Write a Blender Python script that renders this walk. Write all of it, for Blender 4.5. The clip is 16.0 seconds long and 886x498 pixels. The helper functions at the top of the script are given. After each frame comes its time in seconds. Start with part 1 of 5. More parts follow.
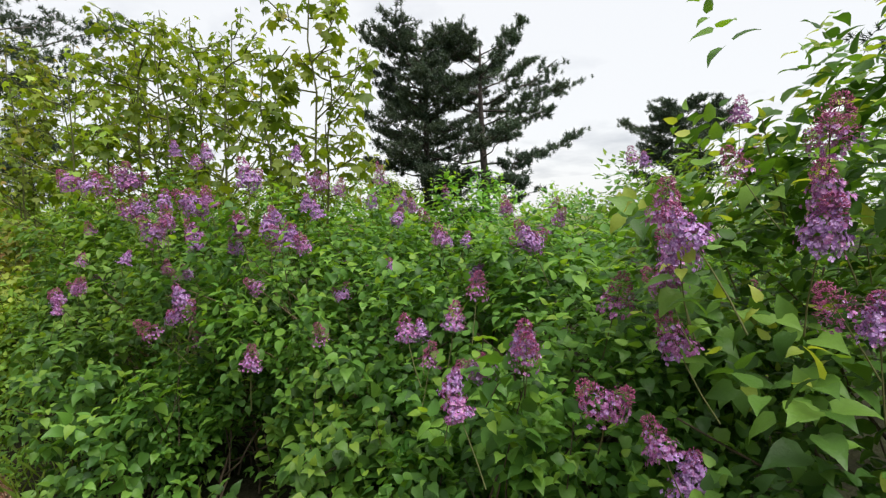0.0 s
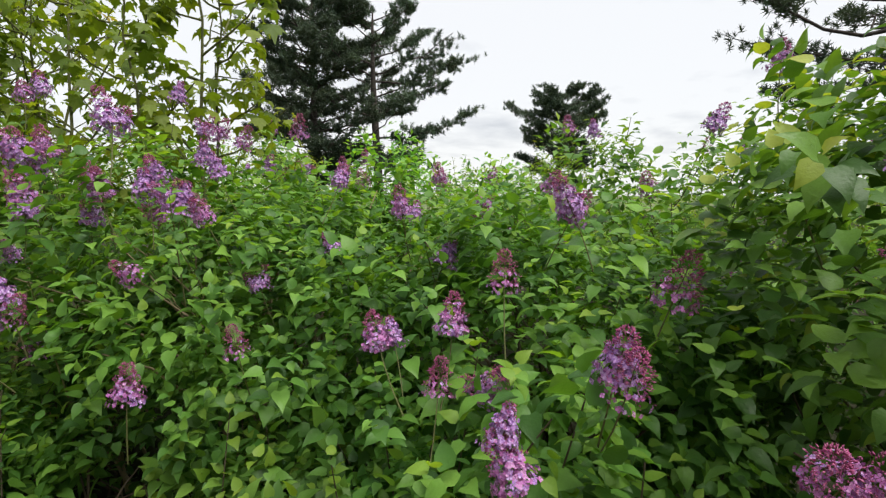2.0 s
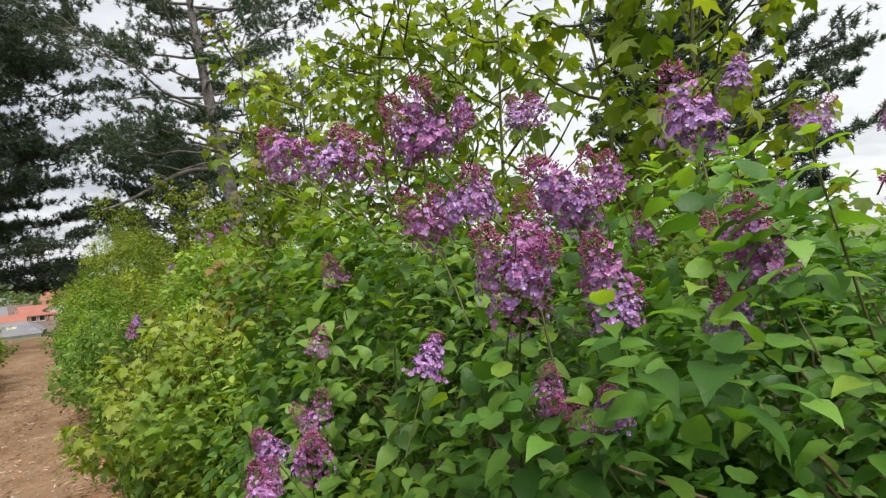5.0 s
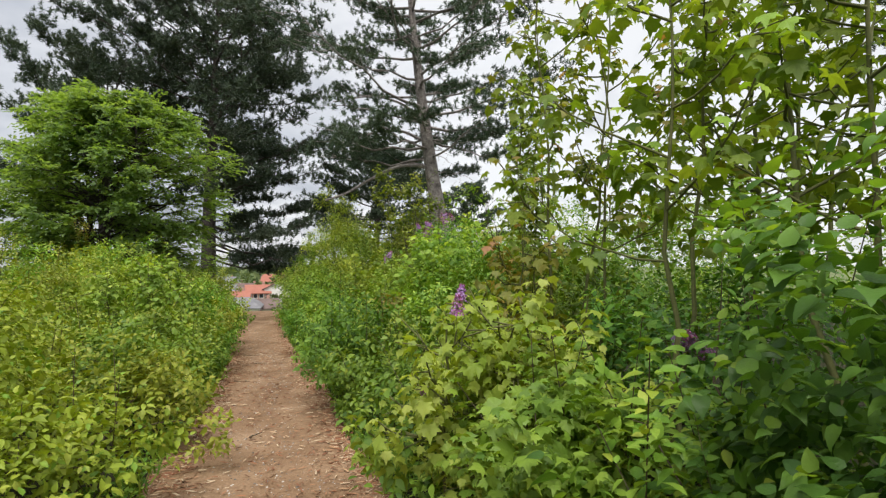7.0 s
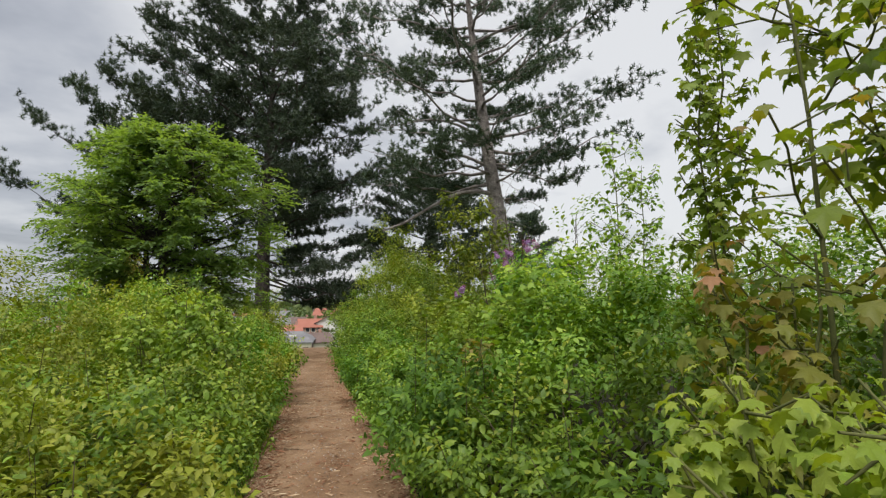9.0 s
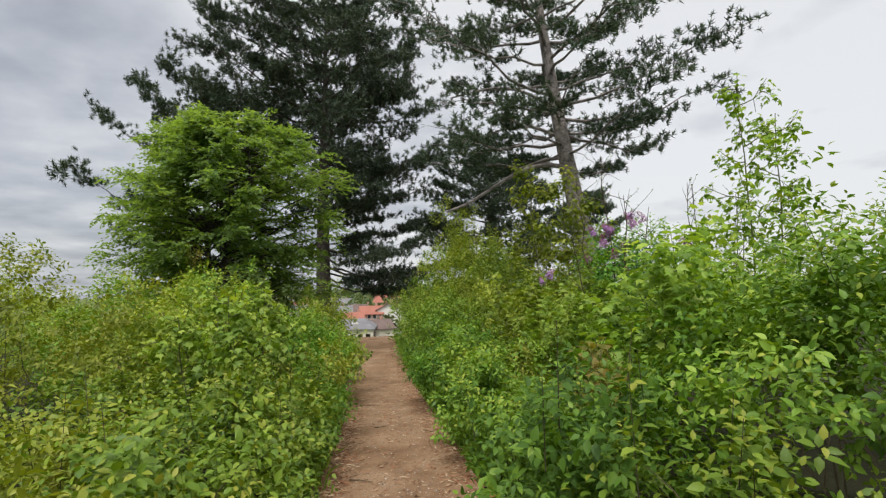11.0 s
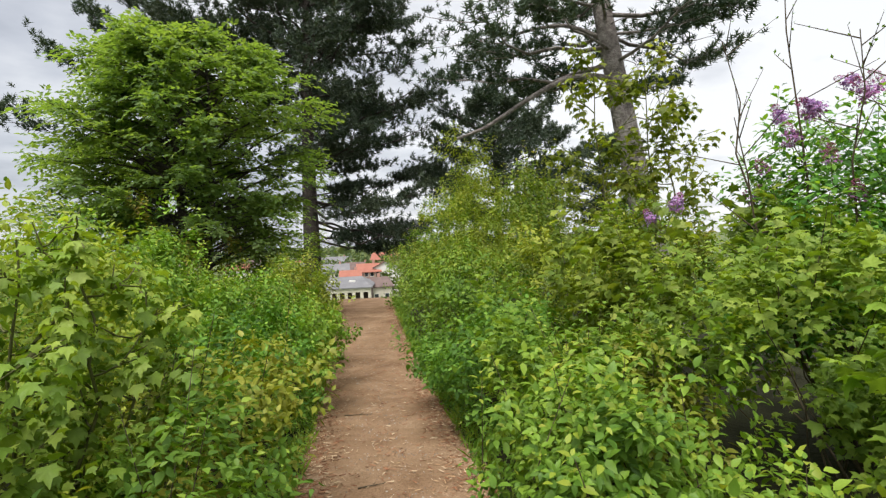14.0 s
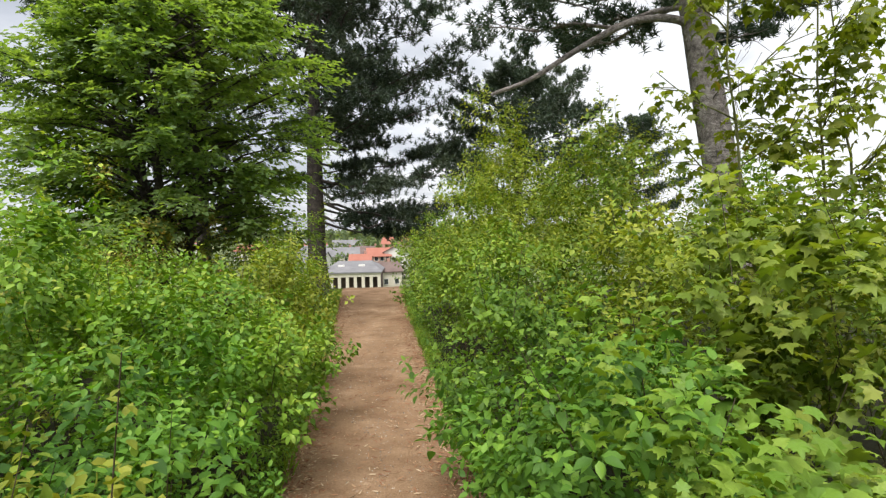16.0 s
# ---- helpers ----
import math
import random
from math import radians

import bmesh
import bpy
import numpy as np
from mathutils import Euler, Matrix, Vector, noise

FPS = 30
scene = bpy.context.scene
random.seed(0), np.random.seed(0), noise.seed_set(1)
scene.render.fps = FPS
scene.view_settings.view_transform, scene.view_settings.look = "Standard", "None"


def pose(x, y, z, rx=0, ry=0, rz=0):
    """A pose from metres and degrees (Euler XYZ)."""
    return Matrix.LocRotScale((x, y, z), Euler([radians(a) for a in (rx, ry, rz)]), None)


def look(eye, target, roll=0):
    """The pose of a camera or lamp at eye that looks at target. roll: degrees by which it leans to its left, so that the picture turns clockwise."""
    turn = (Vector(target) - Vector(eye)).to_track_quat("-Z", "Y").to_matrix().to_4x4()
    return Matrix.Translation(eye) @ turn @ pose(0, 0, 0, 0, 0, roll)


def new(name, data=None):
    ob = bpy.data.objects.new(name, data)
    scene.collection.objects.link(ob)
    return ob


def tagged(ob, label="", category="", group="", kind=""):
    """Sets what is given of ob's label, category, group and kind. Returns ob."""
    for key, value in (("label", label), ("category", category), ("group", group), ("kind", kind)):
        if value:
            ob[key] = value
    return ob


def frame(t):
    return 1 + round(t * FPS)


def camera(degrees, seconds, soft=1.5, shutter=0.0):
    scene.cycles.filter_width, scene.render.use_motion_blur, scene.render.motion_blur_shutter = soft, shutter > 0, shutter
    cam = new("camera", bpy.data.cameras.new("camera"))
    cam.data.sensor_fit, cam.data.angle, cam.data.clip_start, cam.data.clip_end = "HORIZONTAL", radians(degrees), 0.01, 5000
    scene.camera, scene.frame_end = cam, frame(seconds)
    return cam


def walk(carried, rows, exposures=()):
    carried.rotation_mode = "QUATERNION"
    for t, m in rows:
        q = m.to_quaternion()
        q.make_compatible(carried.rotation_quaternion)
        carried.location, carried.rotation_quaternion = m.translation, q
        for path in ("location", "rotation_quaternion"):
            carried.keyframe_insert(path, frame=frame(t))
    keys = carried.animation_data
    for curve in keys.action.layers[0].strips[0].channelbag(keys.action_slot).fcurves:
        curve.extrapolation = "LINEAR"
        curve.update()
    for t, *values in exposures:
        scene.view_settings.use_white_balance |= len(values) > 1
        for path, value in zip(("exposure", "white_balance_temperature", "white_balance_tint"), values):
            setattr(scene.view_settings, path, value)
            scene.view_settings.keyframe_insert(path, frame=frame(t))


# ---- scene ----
cam = camera(81.3, 16.0, 1.3)
PATH = [
    (0, (0.94, -0.144, 1.53), (2.598, 0.968, 1.405), -1.6),
    (0.5, (1.058, -0.032, 1.535), (2.766, 0.996, 1.37), -0.7),
    (1, (1.143, 0.123, 1.511), (2.945, 0.969, 1.312), -0.1),
    (1.5, (1.184, 0.312, 1.49), (3.058, 0.972, 1.266), -0.0),
    (2, (1.294, 0.44, 1.472), (3.154, 1.143, 1.259), -0.1),
    (2.5, (1.466, 0.708, 1.467), (3.213, 1.674, 1.339), -0.2),
    (3, (1.481, 0.941, 1.492), (3.111, 2.097, 1.417), -0.7),
    (3.5, (1.509, 1.198, 1.536), (2.982, 2.552, 1.54), -4.2),
    (4, (1.676, 1.446, 1.568), (3.011, 2.933, 1.634), -5.7),
    (4.5, (1.778, 1.653, 1.55), (3.047, 3.198, 1.599), -4.8),
    (5, (1.755, 1.926, 1.544), (2.892, 3.571, 1.554), -4.9),
    (5.2, (1.736, 2.105, 1.541), (2.755, 3.826, 1.563), -4.7),
    (7.3, (1.252, 3.478, 1.394), (1.756, 5.412, 1.479), -0.5),
    (7.5, (1.249, 3.620, 1.411), (1.723, 5.561, 1.514), -0.7),
    (8, (1.164, 4.113, 1.448), (1.623, 6.053, 1.619), -0.5),
    (8.5, (1.130, 4.541, 1.466), (1.588, 6.477, 1.670), -0.7),
    (9, (1.131, 4.945, 1.467), (1.500, 6.900, 1.672), -0.5),
    (9.2, (1.181, 5.073, 1.476), (1.472, 7.042, 1.676), -0.5),
    (11.3, (0.988, 6.75, 1.534), (1.095, 8.743, 1.667), -1.8),
    (11.5, (0.991, 7.018, 1.503), (1.048, 9.014, 1.619), -1.7),
    (12, (0.997, 7.624, 1.45), (0.973, 9.623, 1.51), -1.3),
    (12.5, (0.937, 8.147, 1.439), (1.004, 10.145, 1.462), -1.2),
    (13, (0.973, 8.776, 1.408), (1.142, 10.769, 1.404), -2.0),
    (13.5, (0.995, 9.357, 1.421), (1.162, 11.35, 1.408), -2.4),
    (14, (0.942, 10.0, 1.434), (1.101, 11.993, 1.418), -2.6),
    (14.5, (0.944, 10.631, 1.429), (1.051, 12.629, 1.413), -2.2),
    (15, (0.912, 11.279, 1.445), (0.91, 13.279, 1.446), -1.6),
    (15.5, (0.847, 11.842, 1.498), (0.868, 13.841, 1.479), -1.7),
    (16, (0.874, 12.524, 1.45), (0.991, 14.52, 1.38), -1.2),
]
walk(cam, [(t, look(*v)) for t, *v in PATH], [(0, 0.66), (2, 0.66), (4.3, 0.5), (5, 0.68), (7.5, 0.60), (9, 0.38), (11.5, 0.48), (12.5, 0.72), (14, 0.74), (16, 0.88)])

# ---- world and light: an overcast sky, brighter towards the veiled sun ----
SUN_AZ, SUN_EL = radians(-110), radians(64)          # azimuth from +x towards +y
sun_dir = Vector((math.cos(SUN_EL) * math.cos(SUN_AZ), math.cos(SUN_EL) * math.sin(SUN_AZ), math.sin(SUN_EL)))
CLOUD_DIR = Vector((0.80, 0.0, 0.60))                # where the cloud deck is thinnest


def make_world():
    w = bpy.data.worlds.new("overcast_sky")
    scene.world = w
    w.use_nodes = True
    nt = w.node_tree
    nt.nodes.clear()
    N, L = nt.nodes.new, nt.links.new
    out, bg = N("ShaderNodeOutputWorld"), N("ShaderNodeBackground")
    sky = N("ShaderNodeTexSky")
    sky.sky_type, sky.sun_disc = "NISHITA", False
    sky.sun_elevation, sky.sun_rotation = SUN_EL, math.pi / 2 - SUN_AZ
    sky.air_density, sky.dust_density = 1.2, 2.0
    tint = N("ShaderNodeVectorMath")
    tint.operation = "SCALE"
    tint.inputs["Scale"].default_value = 0.10
    L(sky.outputs[0], tint.inputs[0])
    tc, sep = N("ShaderNodeTexCoord"), N("ShaderNodeSeparateXYZ")
    L(tc.outputs["Generated"], sep.inputs[0])
    # a flat cloud deck: directions are flattened so the clouds draw together towards the horizon
    zz = N("ShaderNodeMath")
    zz.operation = "MAXIMUM"
    zz.inputs[1].default_value = 0.0
    L(sep.outputs["Z"], zz.inputs[0])
    add = N("ShaderNodeMath")
    add.inputs[1].default_value = 0.16
    L(zz.outputs[0], add.inputs[0])
    div = N("ShaderNodeVectorMath")
    div.operation = "DIVIDE"
    comb = N("ShaderNodeCombineXYZ")
    for i in range(3):
        L(add.outputs[0], comb.inputs[i])
    L(tc.outputs["Generated"], div.inputs[0])
    L(comb.outputs[0], div.inputs[1])
    noise1, noise2 = N("ShaderNodeTexNoise"), N("ShaderNodeTexNoise")
    for n, s, d in ((noise1, 1.3, 6), (noise2, 3.4, 5)):
        n.inputs["Scale"].default_value, n.inputs["Detail"].default_value, n.inputs["Roughness"].default_value = s, d, 0.5
        L(div.outputs[0], n.inputs["Vector"])
    mixn = N("ShaderNodeMath")
    mixn.operation = "MULTIPLY_ADD"
    mixn.inputs[1].default_value = 0.6
    L(noise2.outputs[0], mixn.inputs[0])
    L(noise1.outputs[0], mixn.inputs[2])
    dot = N("ShaderNodeVectorMath")
    dot.operation = "DOT_PRODUCT"
    L(tc.outputs["Generated"], dot.inputs[0])
    dot.inputs[1].default_value = CLOUD_DIR
    glow = N("ShaderNodeMapRange")
    glow.inputs["From Min"].default_value, glow.inputs["From Max"].default_value = -0.35, 0.75
    glow.inputs["To Min"].default_value, glow.inputs["To Max"].default_value = -0.20, 0.26
    glow.interpolation_type = "SMOOTHSTEP"
    L(dot.outputs["Value"], glow.inputs["Value"])
    tot = N("ShaderNodeMath")
    L(mixn.outputs[0], tot.inputs[0])
    L(glow.outputs[0], tot.inputs[1])
    ramp = N("ShaderNodeValToRGB")
    el = ramp.color_ramp.elements
    el[0].position, el[0].color = 0.34, (0.24, 0.255, 0.29, 1)
    el[1].position, el[1].color = 0.98, (0.64, 0.645, 0.655, 1)
    e = el.new(0.60)
    e.color = (0.385, 0.40, 0.437, 1)
    L(tot.outputs[0], ramp.inputs[0])
    mix = N("ShaderNodeMix")
    mix.data_type = "RGBA"
    mix.inputs["Factor"].default_value = 0.88
    L(tint.outputs[0], mix.inputs[6])
    L(ramp.outputs[0], mix.inputs[7])
    L(mix.outputs[2], bg.inputs[0])
    bg.inputs[1].default_value = 1.0
    L(bg.outputs[0], out.inputs[0])


make_world()
sun = new("sun", bpy.data.lights.new("sun", "SUN"))
sun.data.energy, sun.data.angle, sun.data.color = 3.0, radians(40), (1.0, 0.97, 0.92)
sun.matrix_world = look((0, 0, 30), Vector((0, 0, 30)) - sun_dir)


# ---- materials ----
def base_material(name, rough=0.6):
    m = bpy.data.materials.new(name)
    m.use_nodes = True
    nt = m.node_tree
    b = nt.nodes["Principled BSDF"]
    b.inputs["Roughness"].default_value = rough
    return m, nt, b


def ramp_node(nt, stops):
    r = nt.nodes.new("ShaderNodeValToRGB")
    el = r.color_ramp.elements
    while len(el) < len(stops):
        el.new(0.5)
    for e, (p, c) in zip(el, stops):
        e.position, e.color = p, (*c, 1)
    return r


def noise_node(nt, scale, detail=4, rough=0.55, coords="Object"):
    tc = nt.nodes.new("ShaderNodeTexCoord")
    n = nt.nodes.new("ShaderNodeTexNoise")
    n.inputs["Scale"].default_value, n.inputs["Detail"].default_value, n.inputs["Roughness"].default_value = scale, detail, rough
    nt.links.new(tc.outputs[coords], n.inputs["Vector"])
    return n


def leaf_material(name, stops, rough=0.42, through_light=0.35, patch=1.2, vary=0.6):
    """Each leaf takes its own tone, with slow drifts of tone over the plant, fine vein relief and light shining through."""
    m, nt, b = base_material(name, rough)
    L = nt.links.new
    geo = nt.nodes.new("ShaderNodeNewGeometry")
    drift = noise_node(nt, patch, 2)
    add = nt.nodes.new("ShaderNodeMath")
    add.operation = "MULTIPLY_ADD"
    add.inputs[1].default_value = vary
    L(geo.outputs["Random Per Island"], add.inputs[0])
    sh = nt.nodes.new("ShaderNodeMath")
    sh.operation = "MULTIPLY_ADD"
    sh.inputs[1].default_value, sh.inputs[2].default_value = 1.5, -0.55 + (0.6 - vary) / 2
    L(drift.outputs[0], sh.inputs[0])
    L(sh.outputs[0], add.inputs[2])
    r = ramp_node(nt, [(p, (min(c[0] * 1.12, 1), c[1], c[2])) for p, c in stops])
    L(add.outputs[0], r.inputs[0])
    fine = noise_node(nt, 160, 3)
    dark = nt.nodes.new("ShaderNodeMix")
    dark.data_type, dark.blend_type = "RGBA", "MULTIPLY"
    dark.inputs["Factor"].default_value = 0.25
    info = nt.nodes.new("ShaderNodeObjectInfo")
    tone = nt.nodes.new("ShaderNodeHueSaturation")
    for src, lo, hi in (("Value", 0.80, 1.20), ("Hue", 0.485, 0.508)):
        rg = nt.nodes.new("ShaderNodeMapRange")
        rg.inputs["To Min"].default_value, rg.inputs["To Max"].default_value = lo, hi
        L(info.outputs["Random"], rg.inputs["Value"])
        L(rg.outputs[0], tone.inputs[src])
    L(r.outputs[0], tone.inputs["Color"])
    L(tone.outputs[0], dark.inputs[6])
    L(fine.outputs[0], dark.inputs[7])
    L(dark.outputs[2], b.inputs["Base Color"])
    bump = nt.nodes.new("ShaderNodeBump")
    bump.inputs["Strength"].default_value, bump.inputs["Distance"].default_value = 0.35, 0.004
    L(fine.outputs[0], bump.inputs["Height"])
    L(bump.outputs[0], b.inputs["Normal"])
    b.inputs["Specular IOR Level"].default_value = 0.3
    tr = nt.nodes.new("ShaderNodeBsdfTranslucent")
    warm = nt.nodes.new("ShaderNodeMix")
    warm.data_type, warm.blend_type = "RGBA", "MULTIPLY"
    warm.inputs["Factor"].default_value = 1.0
    warm.inputs[7].default_value = (1.5, 1.5, 0.4, 1)
    L(dark.outputs[2], warm.inputs[6])
    L(warm.outputs[2], tr.inputs[0])
    mix = nt.nodes.new("ShaderNodeMixShader")
    mix.inputs[0].default_value = through_light
    L(b.outputs[0], mix.inputs[1])
    L(tr.outputs[0], mix.inputs[2])
    L(mix.outputs[0], nt.nodes["Material Output"].inputs["Surface"])
    return m


def rough_material(name, stops, scale=6, rough=0.85, bump=0.5, dist=0.01, fine=40, coords="Object"):
    """Two scales of noise give the tone, the finer one also the relief."""
    m, nt, b = base_material(name, rough)
    b.inputs["Specular IOR Level"].default_value = 0.15
    L = nt.links.new
    n1, n2 = noise_node(nt, scale, 5, 0.6, coords), noise_node(nt, fine, 4, 0.6, coords)
    add = nt.nodes.new("ShaderNodeMath")
    add.operation = "MULTIPLY_ADD"
    add.inputs[1].default_value = 0.5
    L(n2.outputs[0], add.inputs[0])
    half = nt.nodes.new("ShaderNodeMath")
    half.operation = "MULTIPLY_ADD"
    half.inputs[1].default_value, half.inputs[2].default_value = 0.9, -0.2
    L(n1.outputs[0], half.inputs[0])
    L(half.outputs[0], add.inputs[2])
    r = ramp_node(nt, stops)
    L(add.outputs[0], r.inputs[0])
    L(r.outputs[0], b.inputs["Base Color"])
    bp = nt.nodes.new("ShaderNodeBump")
    bp.inputs["Strength"].default_value, bp.inputs["Distance"].default_value = bump, dist
    L(n2.outputs[0], bp.inputs["Height"])
    L(bp.outputs[0], b.inputs["Normal"])
    return m


def island_material(name, stops, rough=0.7):
    m, nt, b = base_material(name, rough)
    geo = nt.nodes.new("ShaderNodeNewGeometry")
    r = ramp_node(nt, stops)
    nt.links.new(geo.outputs["Random Per Island"], r.inputs[0])
    nt.links.new(r.outputs[0], b.inputs["Base Color"])
    return m


LILAC_LEAF = leaf_material("lilac_leaf", [(0.05, (0.040, 0.125, 0.024)), (0.5, (0.096, 0.262, 0.042)), (0.95, (0.20, 0.43, 0.07))], 0.42, 0.36, 1.2, 0.8)
FRESH_LEAF = leaf_material("fresh_lilac_leaf", [(0.1, (0.12, 0.28, 0.035)), (0.6, (0.20, 0.40, 0.05)), (1, (0.32, 0.52, 0.08))], 0.45, 0.45)
HEDGE_LEAF = leaf_material("hedge_leaf", [(0.05, (0.06, 0.15, 0.016)), (0.5, (0.15, 0.29, 0.03)), (0.95, (0.28, 0.43, 0.055))], 0.48, 0.26, 0.9, 0.55)
YELLOW_LEAF = leaf_material("yellow_green_leaf", [(0.05, (0.13, 0.21, 0.018)), (0.5, (0.25, 0.35, 0.035)), (0.95, (0.38, 0.45, 0.075))], 0.48, 0.28, 0.9, 0.55)
DARK_LEAF = leaf_material("dark_nettle_leaf", [(0.1, (0.05, 0.13, 0.018)), (0.5, (0.10, 0.23, 0.028)), (0.95, (0.19, 0.36, 0.045))], 0.55, 0.35)
MAPLE_LEAF = leaf_material("young_maple_leaf", [(0.1, (0.08, 0.15, 0.018)), (0.5, (0.155, 0.245, 0.028)), (0.9, (0.25, 0.33, 0.05)), (1, (0.32, 0.27, 0.06))], 0.5, 0.48)
MAPLE_GREEN = leaf_material("maple_leaf", [(0.05, (0.10, 0.21, 0.025)), (0.5, (0.20, 0.35, 0.045)), (1, (0.34, 0.48, 0.09))], 0.5, 0.36, 1.2, 0.6)
LIME_LEAF = leaf_material("lime_maple_leaf", [(0.05, (0.22, 0.38, 0.05)), (0.5, (0.34, 0.50, 0.08)), (1, (0.47, 0.61, 0.14))], 0.5, 0.42, 1.2, 0.6)
BRONZE_LEAF = leaf_material("bronze_maple_leaf", [(0.1, (0.16, 0.21, 0.035)), (0.6, (0.25, 0.27, 0.055)), (0.85, (0.31, 0.25, 0.075)), (1, (0.40, 0.24, 0.12))], 0.5, 0.40, 3.0)
TREE_LEAF = leaf_material("hornbeam_leaf", [(0.05, (0.135, 0.275, 0.09)), (0.5, (0.195, 0.36, 0.12)), (0.95, (0.265, 0.43, 0.15))], 0.5, 0.58, 0.35, 0.7)
NEEDLE = leaf_material("pine_needle", [(0.1, (0.028, 0.056, 0.036)), (0.5, (0.058, 0.102, 0.062)), (0.95, (0.105, 0.155, 0.10))], 0.55, 0.14, 0.4)
GRASS = leaf_material("grass_blade", [(0.1, (0.07, 0.17, 0.018)), (0.5, (0.16, 0.29, 0.03)), (1, (0.30, 0.38, 0.06))], 0.55, 0.35)
FAR_LEAF = leaf_material("far_tree_leaf", [(0.1, (0.06, 0.10, 0.05)), (0.5, (0.11, 0.17, 0.07)), (1, (0.20, 0.26, 0.10))], 0.7, 0.2, 0.05)
STEM = rough_material("shrub_bark", [(0.2, (0.04, 0.032, 0.02)), (0.8, (0.13, 0.10, 0.065))], 14, 0.85, 0.5, 0.004, 90)
GREEN_STEM = rough_material("green_stem", [(0.2, (0.06, 0.08, 0.025)), (0.8, (0.16, 0.15, 0.06))], 14, 0.7, 0.3, 0.002, 90)
DRY_STEM = rough_material("dry_stem", [(0.2, (0.20, 0.15, 0.09)), (0.8, (0.38, 0.30, 0.19))], 14, 0.85, 0.4, 0.002, 90)
BARK = rough_material("pine_bark", [(0.25, (0.075, 0.064, 0.058)), (0.5, (0.25, 0.22, 0.20)), (0.8, (0.45, 0.41, 0.375))], 5, 0.9, 1.0, 0.06, 16)
DARK_BARK = rough_material("dark_pine_bark", [(0.2, (0.03, 0.026, 0.022)), (0.85, (0.13, 0.11, 0.095))], 5, 0.9, 1.0, 0.05, 16)
PETAL_PALE = island_material("pale_lilac_petal", [(0.0, (0.25, 0.105, 0.33)), (0.5, (0.36, 0.18, 0.44)), (1, (0.52, 0.35, 0.60))], 0.6)
PETAL_PINK = island_material("pink_lilac_petal", [(0.0, (0.26, 0.06, 0.22)), (0.5, (0.37, 0.12, 0.32)), (1, (0.52, 0.26, 0.47))], 0.6)
BUD = island_material("purple_bud", [(0.0, (0.17, 0.022, 0.075)), (0.6, (0.32, 0.05, 0.15)), (1, (0.45, 0.13, 0.25))], 0.55)
SOIL = rough_material("woodland_soil", [(0.2, (0.014, 0.014, 0.007)), (0.6, (0.030, 0.030, 0.014)), (0.9, (0.035, 0.055, 0.016))], 1.6, 0.95, 0.8, 0.03, 22)
PATH_MAT = rough_material("trodden_path", [(0.22, (0.11, 0.058, 0.030)), (0.42, (0.22, 0.134, 0.077)), (0.6, (0.295, 0.190, 0.115)), (0.78, (0.45, 0.32, 0.215))], 1.4, 0.95, 1.0, 0.02, 48)
LITTER = island_material("dry_litter", [(0.0, (0.14, 0.05, 0.022)), (0.5, (0.29, 0.125, 0.060)), (0.75, (0.38, 0.24, 0.13)), (1, (0.52, 0.41, 0.28))], 0.85)
STONE = island_material("pebble", [(0.0, (0.05, 0.045, 0.04)), (0.6, (0.22, 0.19, 0.16)), (1, (0.45, 0.41, 0.36))], 0.8)
RENDER_WALL = rough_material("cream_render", [(0.2, (0.52, 0.47, 0.38)), (0.8, (0.70, 0.65, 0.55))], 0.4, 0.9, 0.1, 0.01, 4)
WHITE_WALL = rough_material("white_render", [(0.2, (0.62, 0.60, 0.55)), (0.8, (0.78, 0.76, 0.72))], 0.4, 0.9, 0.1, 0.01, 4)
BRICK_WALL = rough_material("pinkish_brick", [(0.2, (0.36, 0.20, 0.16)), (0.8, (0.50, 0.31, 0.25))], 0.5, 0.9, 0.2, 0.01, 5)
RED_TILE = rough_material("orange_red_tile", [(0.2, (0.27, 0.105, 0.075)), (0.8, (0.36, 0.155, 0.115))], 0.5, 0.85, 0.3, 0.03, 4)
GREY_ROOF = rough_material("grey_roof", [(0.2, (0.12, 0.12, 0.13)), (0.8, (0.24, 0.235, 0.24))], 0.3, 0.8, 0.2, 0.02, 3)
BROWN_ROOF = rough_material("brown_roof", [(0.2, (0.10, 0.07, 0.065)), (0.8, (0.19, 0.14, 0.125))], 0.4, 0.85, 0.2, 0.02, 3)
PANE, _nt, _b = base_material("dark_window", 0.12)
_b.inputs["Base Color"].default_value = (0.03, 0.035, 0.04, 1)
_b.inputs["Specular IOR Level"].default_value = 0.7
FIELD = rough_material("far_fields", [(0.2, (0.07, 0.10, 0.04)), (0.5, (0.12, 0.15, 0.06)), (0.85, (0.22, 0.21, 0.12))], 0.02, 0.95, 0.2, 0.2, 0.4)
ROAD = rough_material("pale_road", [(0.2, (0.30, 0.27, 0.24)), (0.8, (0.42, 0.39, 0.35))], 0.3, 0.9, 0.1, 0.01, 6)


# ---- geometry kit ----
rng = np.random.default_rng(7)


def unit(v):
    return v / np.maximum(np.linalg.norm(v, axis=-1, keepdims=True), 1e-9)


